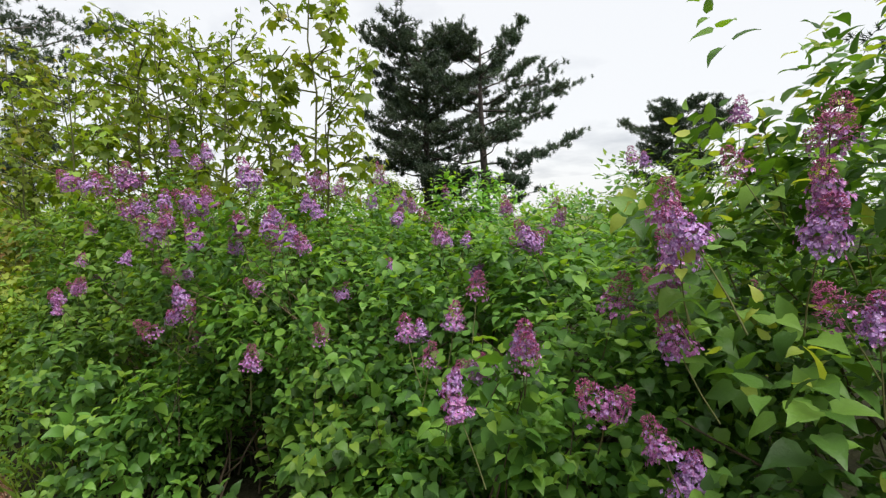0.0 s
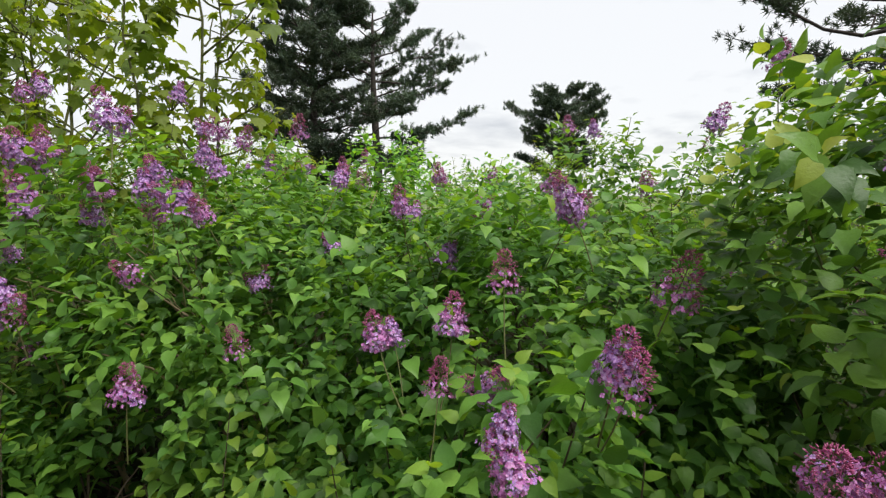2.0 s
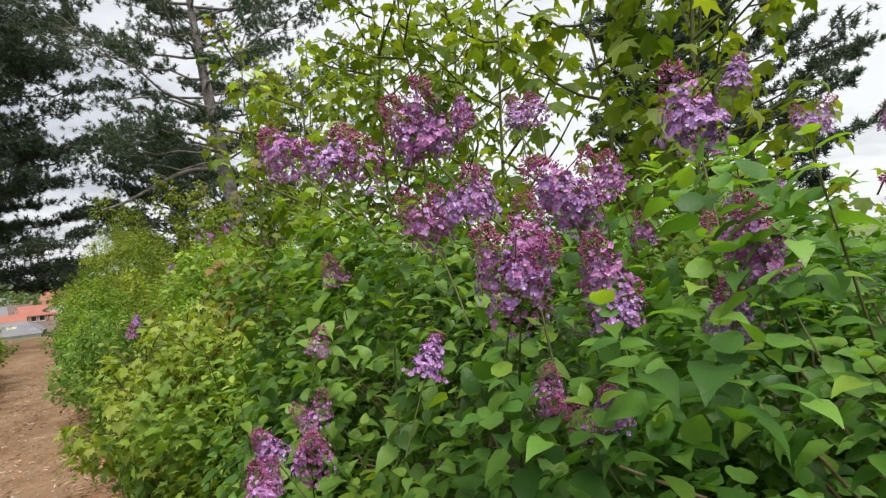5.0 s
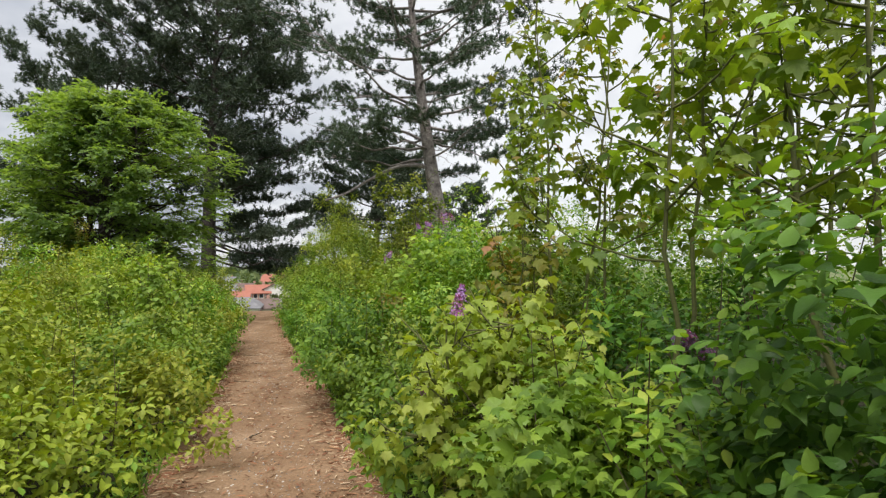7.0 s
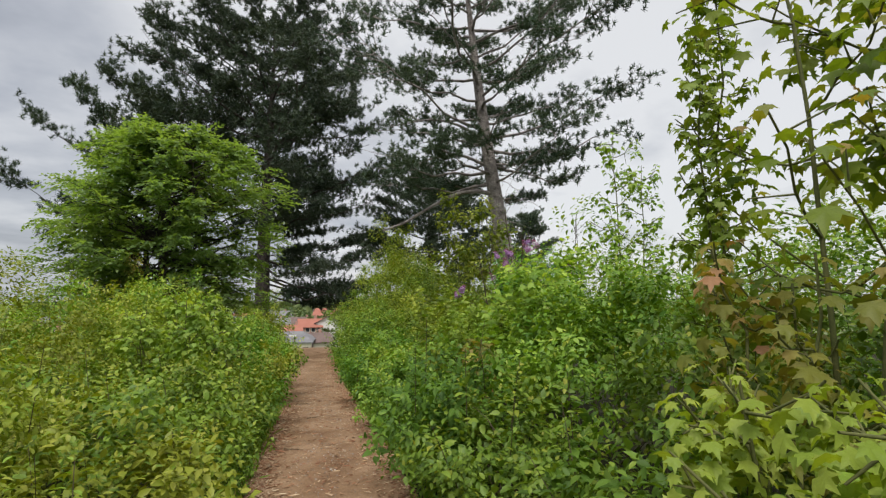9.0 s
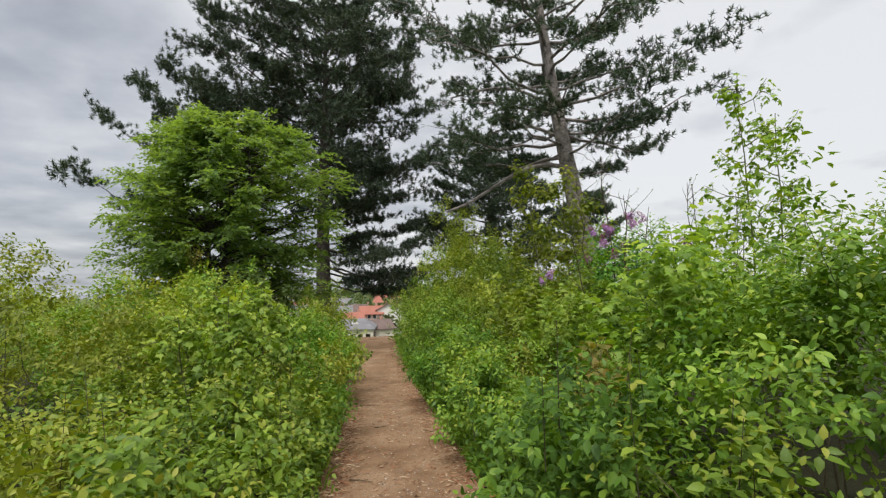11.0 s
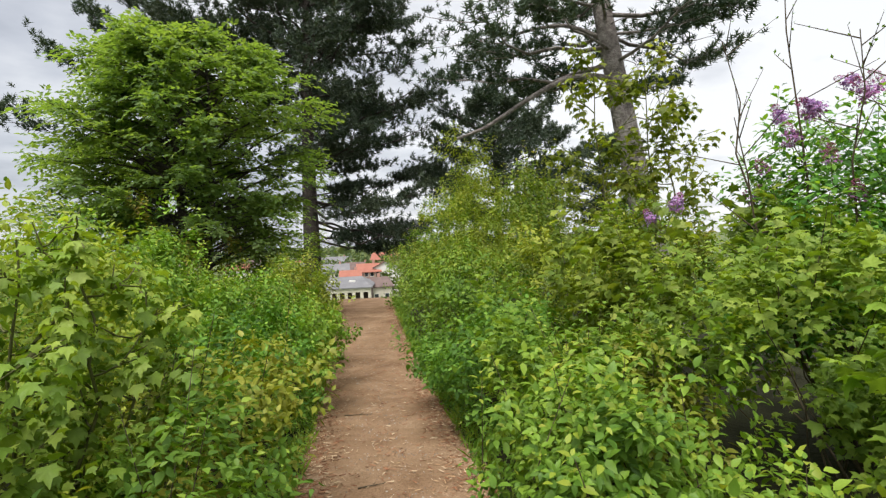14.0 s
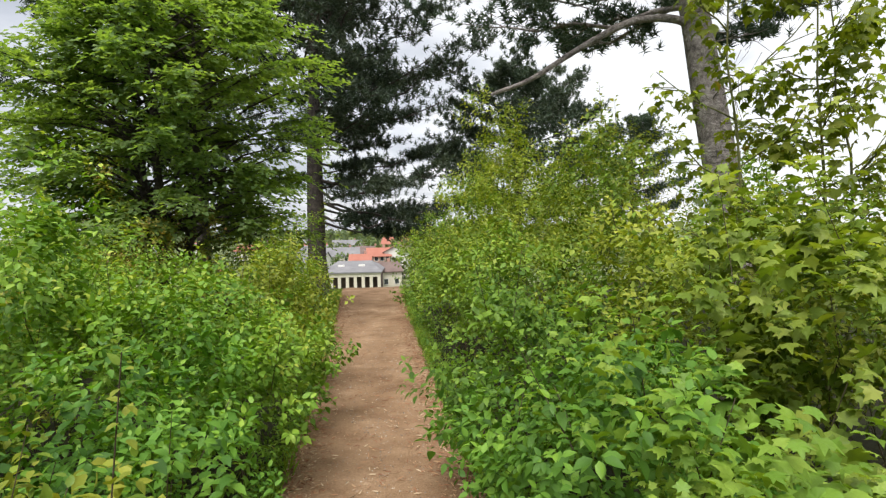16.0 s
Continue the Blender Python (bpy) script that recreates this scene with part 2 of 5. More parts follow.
def mesh_of(name, verts, faces, mats, index=None, smooth=False):
    """A mesh from arrays: verts (n, 3), faces a list of (k, 3 or 4) arrays, index a material number for each face."""
    me = bpy.data.meshes.new(name)
    verts = np.asarray(verts, np.float32)
    faces = [np.asarray(f, np.int32) for f in faces if len(f)]
    loops = np.concatenate([f.ravel() for f in faces])
    sizes = np.concatenate([np.full(len(f), f.shape[1], np.int32) for f in faces])
    me.vertices.add(len(verts))
    me.vertices.foreach_set("co", verts.ravel())
    me.loops.add(len(loops))
    me.loops.foreach_set("vertex_index", loops)
    me.polygons.add(len(sizes))
    me.polygons.foreach_set("loop_start", np.concatenate([[0], np.cumsum(sizes)[:-1]]).astype(np.int32))
    for m in (mats if isinstance(mats, (list, tuple)) else [mats]):
        me.materials.append(m)
    if index is not None:
        me.polygons.foreach_set("material_index", np.asarray(index, np.int32))
    me.polygons.foreach_set("use_smooth", np.full(len(sizes), smooth, bool))
    me.update(calc_edges=True)
    me.validate()
    return me


def child(name, me, parent, label=""):
    ob = new(name, me)
    ob.parent = parent
    if name in ("foliage", "branching", "shoot_growth", "crown"):
        ob["kind"] = "stuff"
    if label:
        ob["label"] = label
    return ob


def thing(name, label, category, at=(0, 0, 0), group="", kind=""):
    ob = new(name)
    ob.location = at
    ob.empty_display_size = 0.2
    return tagged(ob, label, category, group, kind)


# leaf shapes: x across, y along the blade, z the curl; faces over them
def half_leaf(outline, mid):
    """Both halves of a blade folded along its midrib: outline and mid are lists of (x, y, z)."""
    m = [(0, y, z) for y, z in mid]
    k = len(outline)
    v = m + [(-x, y, z) for x, y, z in outline] + list(outline)
    return np.array(v, float), k


def lilac_shape():
    """A heart-shaped blade with a drawn-out tip, folded along the midrib."""
    v, k = half_leaf([(0.22, -0.03, 0.06), (0.37, 0.20, 0.11), (0.30, 0.50, 0.07), (0.12, 0.80, -0.05)], [(0, 0), (0.22, 0.02), (0.5, 0.0), (0.78, -0.09), (1.0, -0.24)])
    left, right = 5, 5 + k
    q = [(i, i + 1, left + i + 1, left + i) for i in range(3)] + [(i + 1, i, right + i, right + i + 1) for i in range(3)]
    t = [(3, 4, left + 3), (4, 3, right + 3)]
    return v, np.array(q), np.array(t)


def ovate_shape():
    v = np.array([(0, 0, 0), (-0.25, 0.26, 0.07), (-0.24, 0.58, 0.05), (0, 1, -0.14), (0.24, 0.58, 0.05), (0.25, 0.26, 0.07), (0, 0.42, 0)], float)
    return v, np.zeros((0, 4), int), np.array([(0, 6, 1), (6, 2, 1), (6, 3, 2), (0, 5, 6), (6, 5, 4), (6, 4, 3)])


def small_shape():
    v = np.array([(0, 0, 0), (-0.27, 0.45, 0.09), (0, 1, -0.1), (0.27, 0.45, 0.09), (0, 0.5, 0)], float)
    return v, np.zeros((0, 4), int), np.array([(0, 4, 1), (4, 2, 1), (0, 3, 4), (4, 3, 2)])


def tiny_shape():
    v = np.array([(0, 0, 0), (-0.3, 0.5, 0.1), (0, 1, -0.08), (0.3, 0.5, 0.1)], float)
    return v, np.zeros((0, 4), int), np.array([(0, 2, 1), (0, 3, 2)])


def maple_shape():
    rim = [(0.06, 0.10), (0.34, 0.02), (0.30, 0.20), (0.58, 0.42), (0.34, 0.46), (0.30, 0.62), (0.14, 0.66), (0.0, 1.0)]
    z = [0.0, -0.10, 0.02, -0.16, 0.03, -0.02, 0.02, -0.18]
    right = [(x, y, c) for (x, y), c in zip(rim, z)]
    v = [(0, 0.22, 0.0)] + right + [(-x, y, c) for x, y, c in right[:-1]]
    t = [(0, i, i + 1) for i in range(1, 8)] + [(0, i + 1, i) for i in range(9, 15)] + [(0, 8, 15), (0, 9, 1)]
    return np.array(v, float), np.zeros((0, 4), int), np.array(t)


def tuft_shape(needles=15, seed=1):
    """A shoot's end: stiff needles in a round brush about +y."""
    r = np.random.default_rng(seed)
    v, t = [], []
    for i in range(needles):
        a = 2.4 * i + r.normal(0, 0.3)
        f = i / (needles - 1)
        lean = 1.7 - 1.25 * f + r.normal(0, 0.15)
        d = np.array([math.cos(a) * math.sin(lean), math.cos(lean), math.sin(a) * math.sin(lean)])
        s = unit(np.cross(d, r.normal(size=3))) * 0.066
        o = np.array([0, -0.28 + 0.45 * f, 0])
        k = len(v)
        v += [o - s, o + s, o + d * r.uniform(0.42, 0.60)]
        t.append((k, k + 1, k + 2))
    return np.array(v), np.zeros((0, 4), int), np.array(t)


LILAC, SMALL, OVATE, TINY, MAPLE, TUFT = lilac_shape(), small_shape(), ovate_shape(), tiny_shape(), maple_shape(), tuft_shape()


def scatter(name, shape, pos, axis, normal, size, mats, index=None, smooth=True):
    """One mesh of many leaves: at pos, pointing along axis, facing normal."""
    v, q, t = shape
    y = unit(axis)
    x = unit(np.cross(y, normal))
    z = np.cross(x, y)
    s = np.asarray(size)[:, None, None]
    out = pos[:, None, :] + s * (v[None, :, 0:1] * x[:, None, :] + v[None, :, 1:2] * y[:, None, :] + v[None, :, 2:3] * z[:, None, :])
    off = (np.arange(len(pos)) * len(v))[:, None, None]
    faces, idx = [], []
    for f in (q, t):
        if len(f):
            faces.append((f[None] + off).reshape(-1, f.shape[1]))
            if index is not None:
                idx.append(np.repeat(index, len(f)))
    return mesh_of(name, out.reshape(-1, 3), faces, mats, np.concatenate(idx) if index is not None else None, smooth)


def tubes(name, lines, mats, sides=5, smooth=True, rough=0.0):
    """One mesh of tapered tubes; lines is a list of (points (n, 3), radii (n,))."""
    V, F, base = [], [], 0
    a = np.arange(sides) * 2 * math.pi / sides
    for pts, rad in lines:
        pts, rad = np.asarray(pts, float), np.asarray(rad, float)
        d = unit(np.gradient(pts, axis=0))
        ref = np.array([1.0, 0, 0]) if abs(d[0, 2]) > 0.7 else np.array([0, 0, 1.0])
        u = unit(np.cross(d, ref))
        w = np.cross(d, u)
        r = rad[:, None, None]
        if rough:
            r = r * (1 + rough * rng.normal(size=(len(pts), sides, 1)))
        ring = pts[:, None] + r * (np.cos(a)[None, :, None] * u[:, None] + np.sin(a)[None, :, None] * w[:, None])
        V.append(ring.reshape(-1, 3))
        n = len(pts)
        i, j = np.meshgrid(np.arange(n - 1), np.arange(sides), indexing="ij")
        jn = (j + 1) % sides
        F.append((base + np.stack([i * sides + j, i * sides + jn, (i + 1) * sides + jn, (i + 1) * sides + j], -1)).reshape(-1, 4))
        base += n * sides
    return mesh_of(name, np.concatenate(V), [np.concatenate(F)], mats, None, smooth)


def bend(a, b, sag=(0, 0, 0), n=6, wob=0.0):
    """A line of n points from a to b, bowed by sag at its middle."""
    s = np.linspace(0, 1, n)[:, None]
    p = np.asarray(a) * (1 - s) + np.asarray(b) * s + 4 * s * (1 - s) * np.asarray(sag)
    if wob:
        p[1:-1] += rng.normal(0, wob, (n - 2, 3))
    return p


def lumps(d, seed, k=5):
    """A smooth random swelling over directions d, about -1 to 1."""
    r = np.random.default_rng(seed)
    out = np.zeros(len(d))
    for i in range(k):
        out += np.sin(d @ (r.normal(size=3) * (2.2 + 1.4 * i)) + r.uniform(0, 6.28)) / (1 + 0.4 * i)
    return out / 2.2


# ---- the lie of the land ----
def path_mid(y):
    return np.interp(y, [-6, 0, 5, 10, 15, 20, 27, 36, 60], [0.7, 1.0, 1.15, 1.0, 0.72, 0.3, -0.3, -1.0, -2.5])


def path_half(y):
    return np.interp(y, [-6, 4, 9, 15, 20, 28, 36], [0.80, 0.76, 0.66, 0.72, 0.86, 1.05, 1.35])


def land(x, y):
    """Height of the ground: a hilltop that dips gently along the path, then falls to a town and rises to far low hills."""
    x, y = np.asarray(x, float), np.asarray(y, float)
    z = np.interp(y, [-1e4, 3, 7, 11, 14, 18, 22, 37, 42, 70, 115, 600, 2600, 6000], [0, 0, -0.06, -0.22, -0.45, -0.82, -0.98, -1.15, -1.7, -8, -14, -15, 2, 6])
    side = np.clip((np.abs(x) - 40) / 120, 0, 1)
    flat = side * side * (3 - 2 * side)
    near = z + flat * (-14 - z) * np.clip((160 - y) / 60, 0, 1)
    return np.where(y < 160, near, z)


def build_ground():
    xs = np.concatenate([-np.geomspace(3500, 12, 26), np.linspace(-11, 11, 45), np.geomspace(12, 3500, 26)])
    ys = np.concatenate([-np.geomspace(3500, 12, 20), np.linspace(-11, 46, 100), np.geomspace(47, 4500, 40)])
    X, Y = np.meshgrid(xs, ys, indexing="xy")
    Z = land(X, Y)
    r = np.random.default_rng(3)
    calm = np.clip(np.abs(X - path_mid(Y)) - path_half(Y) - 0.2, 0, 1)
    Z = Z + calm * 0.05 * r.normal(size=Z.shape) * (np.hypot(X, Y) < 60)
    Z = Z - 0.05 * np.clip(1 - (np.abs(X - path_mid(Y)) - path_half(Y)) / 0.3, 0, 1) * (Y < 40) * (Y > -8)
    n, m = len(ys), len(xs)
    i, j = np.meshgrid(np.arange(n - 1), np.arange(m - 1), indexing="ij")
    f = np.stack([i * m + j, i * m + j + 1, (i + 1) * m + j + 1, (i + 1) * m + j], -1).reshape(-1, 4)
    far = (Y[:-1, :-1].ravel() > 60) | (np.abs(X[:-1, :-1].ravel()) > 60)
    ob = new("ground", mesh_of("ground", np.stack([X, Y, Z], -1).reshape(-1, 3), [f], [SOIL, FIELD], far.astype(int), True))
    tagged(ob, "dark woodland soil falling away to green fields", "ground", kind="structure")


def build_path():
    ys = np.linspace(-6, 37.5, 220)
    k = np.linspace(-1, 1, 15)
    r = np.random.default_rng(5)
    mid, half = path_mid(ys), path_half(ys)
    ragged = np.convolve(r.normal(0, 0.12, len(ys) + 8), np.ones(9) / 9, "same")[4:-4]
    X = mid[:, None] + k[None] * (half + 0.10)[:, None] + (np.abs(k) ** 3)[None] * ragged[:, None]
    Y = np.repeat(ys[:, None], len(k), 1)
    Z = land(X, Y) + 0.012 + 0.02 * (np.abs(k) ** 4)[None] - 0.008 * (1 - k * k)[None] + r.normal(0, 0.0025, X.shape)
    Z[:, 0] -= 0.05
    Z[:, -1] -= 0.05
    n, m = X.shape
    i, j = np.meshgrid(np.arange(n - 1), np.arange(m - 1), indexing="ij")
    f = np.stack([i * m + j, i * m + j + 1, (i + 1) * m + j + 1, (i + 1) * m + j], -1).reshape(-1, 4)
    ob = new("path", mesh_of("path", np.stack([X, Y, Z], -1).reshape(-1, 3), [f], PATH_MAT, None, True))
    tagged(ob, "narrow trodden brown earth footpath with gravel", "footpath", kind="structure")


build_ground()
build_path()


# ---- plants ----
def dome(n, rx, ry, h, r, seed, shell, lumpy):
    d = r.normal(size=(n, 3))
    d[:, 2] = np.abs(d[:, 2]) * 1.05 - 0.16
    d = unit(d)
    swell = 1 + lumpy * lumps(d, seed + 1) + 0.5 * lumpy * lumps(d * 3, seed + 2)
    rad = swell * (1 - np.abs(r.normal(0, shell, n)))
    boxy = 1 / np.maximum(np.power(np.abs(d[:, 0]) ** 3 + np.abs(d[:, 1]) ** 3 + np.abs(d[:, 2]) ** 3, 1 / 3), 0.6)
    p = d * (rad * np.minimum(boxy, 1.12))[:, None] * np.array([rx, ry, h * 0.62])
    p[:, 2] += h * 0.42
    return p, d


def twig_points(n, rx, ry, h, seed, shell=0.22, low=0.05, lumpy=0.13, clump=0.15, per=9):
    """Ends of twigs gathered in puffs over an uneven dome, and the way out from each."""
    r = np.random.default_rng(seed)
    c, dc = dome(max(8, n // per), rx, ry, h, r, seed, shell, lumpy)
    k = r.integers(0, len(c), n)
    size = clump * r.uniform(0.6, 1.3, len(c))[k, None]
    off = r.normal(0, 1, (n, 3)) * size
    bulge = (off * off).sum(1, keepdims=True) / (2.6 * size)
    p = c[k] + off - dc[k] * bulge
    d = unit(dc[k] + 0.45 * off / size)
    p[:, 2] = np.where(p[:, 2] < low, low + np.abs(r.normal(0, 0.12, n)), p[:, 2])
    return p, d


def twig_leaves(p, d, r, pairs=4, gap=0.045, size=0.06, spread=0.35, droop=0.3, petiole=0.25, up=0.75, hang=0.0):
    """Opposite leaves along each twig, every pair turned against the last."""
    n = len(p)
    way = unit(d * 0.75 + np.array([0, 0, up]) + r.normal(0, spread, (n, 3)))
    side0 = unit(np.cross(way, r.normal(size=(n, 3))))
    side1 = np.cross(way, side0)
    P, A, N, S = [], [], [], []
    tw = r.uniform(0.8, 1.2, n)
    for k in range(pairs):
        for sgn in (-1, 1):
            s = (side0 if k % 2 else side1) * sgn + r.normal(0, 0.25, (n, 3))
            open_up = 1.0 - 0.8 * k / max(1, pairs - 1)
            ax = unit(s + way * (0.25 + 0.6 * open_up) - np.array([0, 0, droop]) * (0.5 + r.uniform(0, 1, (n, 1))))
            nm = unit(way * 0.55 + np.array([0, 0, 0.8]) + r.normal(0, 0.28, (n, 3)))
            if hang:
                ax = unit(ax * (1 - hang) + (s * 0.55 - np.array([0, 0, 0.85])) * hang)
                nm = unit(nm * (1 - hang) + (unit(s) * 0.75 + np.array([0, 0, 0.5]) + r.normal(0, 0.2, (n, 3))) * hang)
            sz = size * tw * (0.55 + 0.45 * min(1.0, (k + 0.7) / 2.2)) * r.uniform(0.75, 1.2, n)
            P.append(p - way * (k * gap) + (ax * (1 - hang) + unit(s) * hang) * sz[:, None] * petiole)
            A.append(ax)
            N.append(nm)
            S.append(sz)
    return np.concatenate(P), np.concatenate(A), np.concatenate(N), np.concatenate(S)


def stems_to(p, count, r, base=0.25, thick=0.012, wob=0.03, rise=0.25):
    """Stems from the root to some of the twigs."""
    lines = []
    for q in p[r.choice(len(p), min(count, len(p)), replace=False)] * np.array([0.86, 0.86, 0.88]):
        a = np.array([r.normal(0, base), r.normal(0, base), 0.0])
        sag = np.array([-q[0] * 0.12, -q[1] * 0.12, rise * 0.5 * r.uniform(0.3, 1)])
        pts = bend(a, q, sag, 7, wob)
        pts[:, 2] = np.maximum(pts[:, 2], 0.0)
        lines.append((pts, np.linspace(thick * r.uniform(0.7, 1.4), thick * 0.22, 7)))
    return lines


def shrub(name, label, category, x, y, rx, ry, h, leaf, material, size, twigs, seed, pairs=4, gap=0.05, stems=26, shell=0.22, stem_mat=None,
          spread=0.35, droop=0.3, lumpy=0.13, up=0.75, group="", thick=0.012, tip_mat=None, leaders=30, rise=0.35, clump=0.15, single=False, per=9):
    r = np.random.default_rng(seed)
    ob = thing(name, label, category, (x, y, float(land(x, y))), group)
    p, d = twig_points(twigs, rx, ry, h, seed, shell, lumpy=lumpy, clump=clump, per=per)
    sets = [twig_leaves(p, d, r, pairs, gap, size, spread, droop, up=up)]
    # leaders: upright shoots that stand out of the crown
    top = np.where(d[:, 2] > 0.35)[0]
    pick = r.choice(top, min(leaders, len(top)), replace=False)
    ln = rise * r.uniform(0.35, 1.1, len(pick))
    lean = unit(d[pick] * 0.35 + np.array([0, 0, 1]) + r.normal(0, 0.22, (len(pick), 3)))
    ends = p[pick] + lean * ln[:, None]
    shoot_lines = [(bend(p[a] - lean[i] * 0.25, ends[i], (0, 0, 0), 4), np.linspace(0.0032, 0.0018, 4)) for i, a in enumerate(pick)]
    if len(pick):
        sets.append(twig_leaves(ends, lean, r, 6, rise / 7, size * 0.9, 0.15, droop, up=1.2))
    P, A, N, S = (np.concatenate([s[i] for s in sets]) for i in range(4))
    P[:, 2] = np.maximum(P[:, 2], 0.03)
    idx, mats = None, material
    if tip_mat:
        mats = [material, tip_mat]
        n0 = len(sets[0][0])
        high = np.concatenate([np.tile(p[:, 2], 2 * pairs), np.full(len(P) - n0, h)]) > h * r.uniform(0.3, 1.2, len(P))
        outer = np.concatenate([np.arange(n0) < 2 * len(p), np.arange(len(P) - n0) < 6 * len(pick)])
        idx = (high & outer).astype(int)

    child("foliage", scatter(name + "_foliage", leaf, P, A, N, S, mats, idx), ob)
    lines = stems_to(p, stems, r, thick=thick, base=min(rx, ry) * 0.22)
    if single:
        for ln_ in lines:
            child("stem", tubes("stem", [ln_], stem_mat or STEM, 5), ob)
        child("shoot_growth", tubes("shoot_growth", shoot_lines, GREEN_STEM, 4), ob)
    else:
        child("branching", tubes(name + "_branching", lines + shoot_lines, stem_mat or STEM, 4), ob)
    return ob, p, d


# lilac panicles: a cone of four-petalled florets, buds towards the tip
def floret_shape():
    v, t = [], []
    for i in range(4):
        a = math.pi / 2 * i
        k = len(v)
        v += [(0, 0, -0.12), (math.cos(a - 0.62) * 0.46, math.sin(a - 0.62) * 0.46, 0.08), (math.cos(a) * 0.56, math.sin(a) * 0.56, 0.0), (math.cos(a + 0.62) * 0.46, math.sin(a + 0.62) * 0.46, 0.08)]
        t.append((k, k + 1, k + 2, k + 3))
    return np.array(v, float), np.array(t), np.zeros((0, 3), int)


def bud_shape():
    v = [(0, 0, 0), (0.2, 0, 0.5), (-0.1, 0.18, 0.5), (-0.1, -0.18, 0.5), (0, 0, 1.0)]
    return np.array(v, float), np.zeros((0, 4), int), np.array([(0, 1, 2), (0, 2, 3), (0, 3, 1), (1, 4, 2), (2, 4, 3), (3, 4, 1)])


def panicle_mesh(name, seed, openness=0.6, pale=True, florets=500, length=0.14):
    """A panicle standing along +z from the origin, two cones of it where it forks."""
    r = np.random.default_rng(seed)
    P, N, S, M = [], [], [], []
    cones = [((0, 0, 1), 1.0)] if seed % 3 else [((0.42, 0.05, 1), 0.95), ((-0.45, 0.0, 0.9), 0.85)]
    for way, k in cones:
        way = unit(np.array(way, float))
        a0 = unit(np.cross(way, [0.3, 1, 0.1]))
        a1 = np.cross(way, a0)
        n = int(florets * k / (1 if len(cones) == 1 else 1.35))
        s = np.sort(r.uniform(0, 1, n)) ** 0.85
        rad = (0.042 * np.power(np.clip(1 - s, 0, 1), 0.75) + 0.007) * k * (1 + 0.28 * np.sin(s * 21 + r.uniform(0, 6)) + r.normal(0, 0.14, n))
        ang = r.uniform(0, 6.283, n)
        out = np.cos(ang)[:, None] * a0 + np.sin(ang)[:, None] * a1
        P.append(way * (0.025 + s * length * k)[:, None] + out * rad[:, None])
        N.append(unit(out + way * (0.25 + 0.5 * s[:, None]) + r.normal(0, 0.3, (n, 3))))
        isbud = s + r.normal(0, 0.16, n) > openness
        S.append(np.where(isbud, r.uniform(0.007, 0.011, n), r.uniform(0.0115, 0.0155, n)))
        M.append(isbud)
    P, N, S, M = np.concatenate(P), np.concatenate(N), np.concatenate(S), np.concatenate(M)
    ax = unit(np.cross(N, r.normal(size=N.shape)))
    petal = PETAL_PALE if pale else PETAL_PINK
    out_v, out_f, idx, base = [], [], [], 0
    for shape, sel, mi in ((floret_shape(), ~M, 0), (bud_shape(), M, 1)):
        v, qd, tr = shape
        t = qd if len(qd) else tr
        if not sel.any():
            continue
        y, z = ax[sel], N[sel]
        x = np.cross(y, z)
        s = S[sel][:, None, None]
        vv = P[sel][:, None] + s * (v[None, :, 0:1] * x[:, None] + v[None, :, 1:2] * y[:, None] + v[None, :, 2:3] * z[:, None])
        out_v.append(vv.reshape(-1, 3))
        out_f.append((t[None] + (base + np.arange(sel.sum()) * len(v))[:, None, None]).reshape(-1, t.shape[1]))
        mm = np.full(sel.sum(), mi)
        if mi == 0:
            mm = np.where(r.uniform(size=sel.sum()) < 0.25, 2, 0)
        idx.append(np.repeat(mm, len(t)))
        base += len(vv.reshape(-1, 3))
    stalk, k = [], 5
    for z, rad in ((-0.21, 0.0032), (-0.12, 0.0028), (-0.03, 0.0024), (0.05, 0.002), (0.13, 0.0012)):
        stalk += [(math.cos(a) * rad + 0.45 * min(0, z) ** 2, math.sin(a) * rad, z) for a in (0, 2.1, 4.2)]
    out_v.append(np.array(stalk))
    out_f.append(np.array([(base + 3 * i + j, base + 3 * i + (j + 1) % 3, base + 3 * i + 3 + (j + 1) % 3, base + 3 * i + 3 + j) for i in range(k - 1) for j in range(3)]))
    idx.append(np.full(12, 3))
    return mesh_of(name, np.concatenate(out_v), out_f, [petal, BUD, PETAL_PINK if pale else PETAL_PALE, GREEN_STEM], np.concatenate(idx), True)


PANICLES = [panicle_mesh("lilac_panicle", 10 + i, o, p) for i, (o, p) in enumerate(
    [(0.6, True), (0.4, False), (0.5, True), (0.2, False), (0.8, True), (0.35, False), (0.5, False), (0.1, False)])]


def panicle(bush, world, size, lean, kind, r):
    """A flower head of the bush at a place in the world, with its green stalk."""
    at = Vector(world) - bush.location
    way = Vector(lean).normalized()
    turn = way.to_track_quat("Z", "Y").to_matrix().to_4x4() @ Matrix.Rotation(r.uniform(0, 6.28), 4, "Z")
    ob = child("flower_panicle", PANICLES[kind % len(PANICLES)], bush, "purple lilac flower panicle")
    ob.matrix_basis = Matrix.Translation(at - way * 0.08 * size) @ turn @ Matrix.Diagonal((size, size, size, 1))
    return np.array(at), np.array(way)


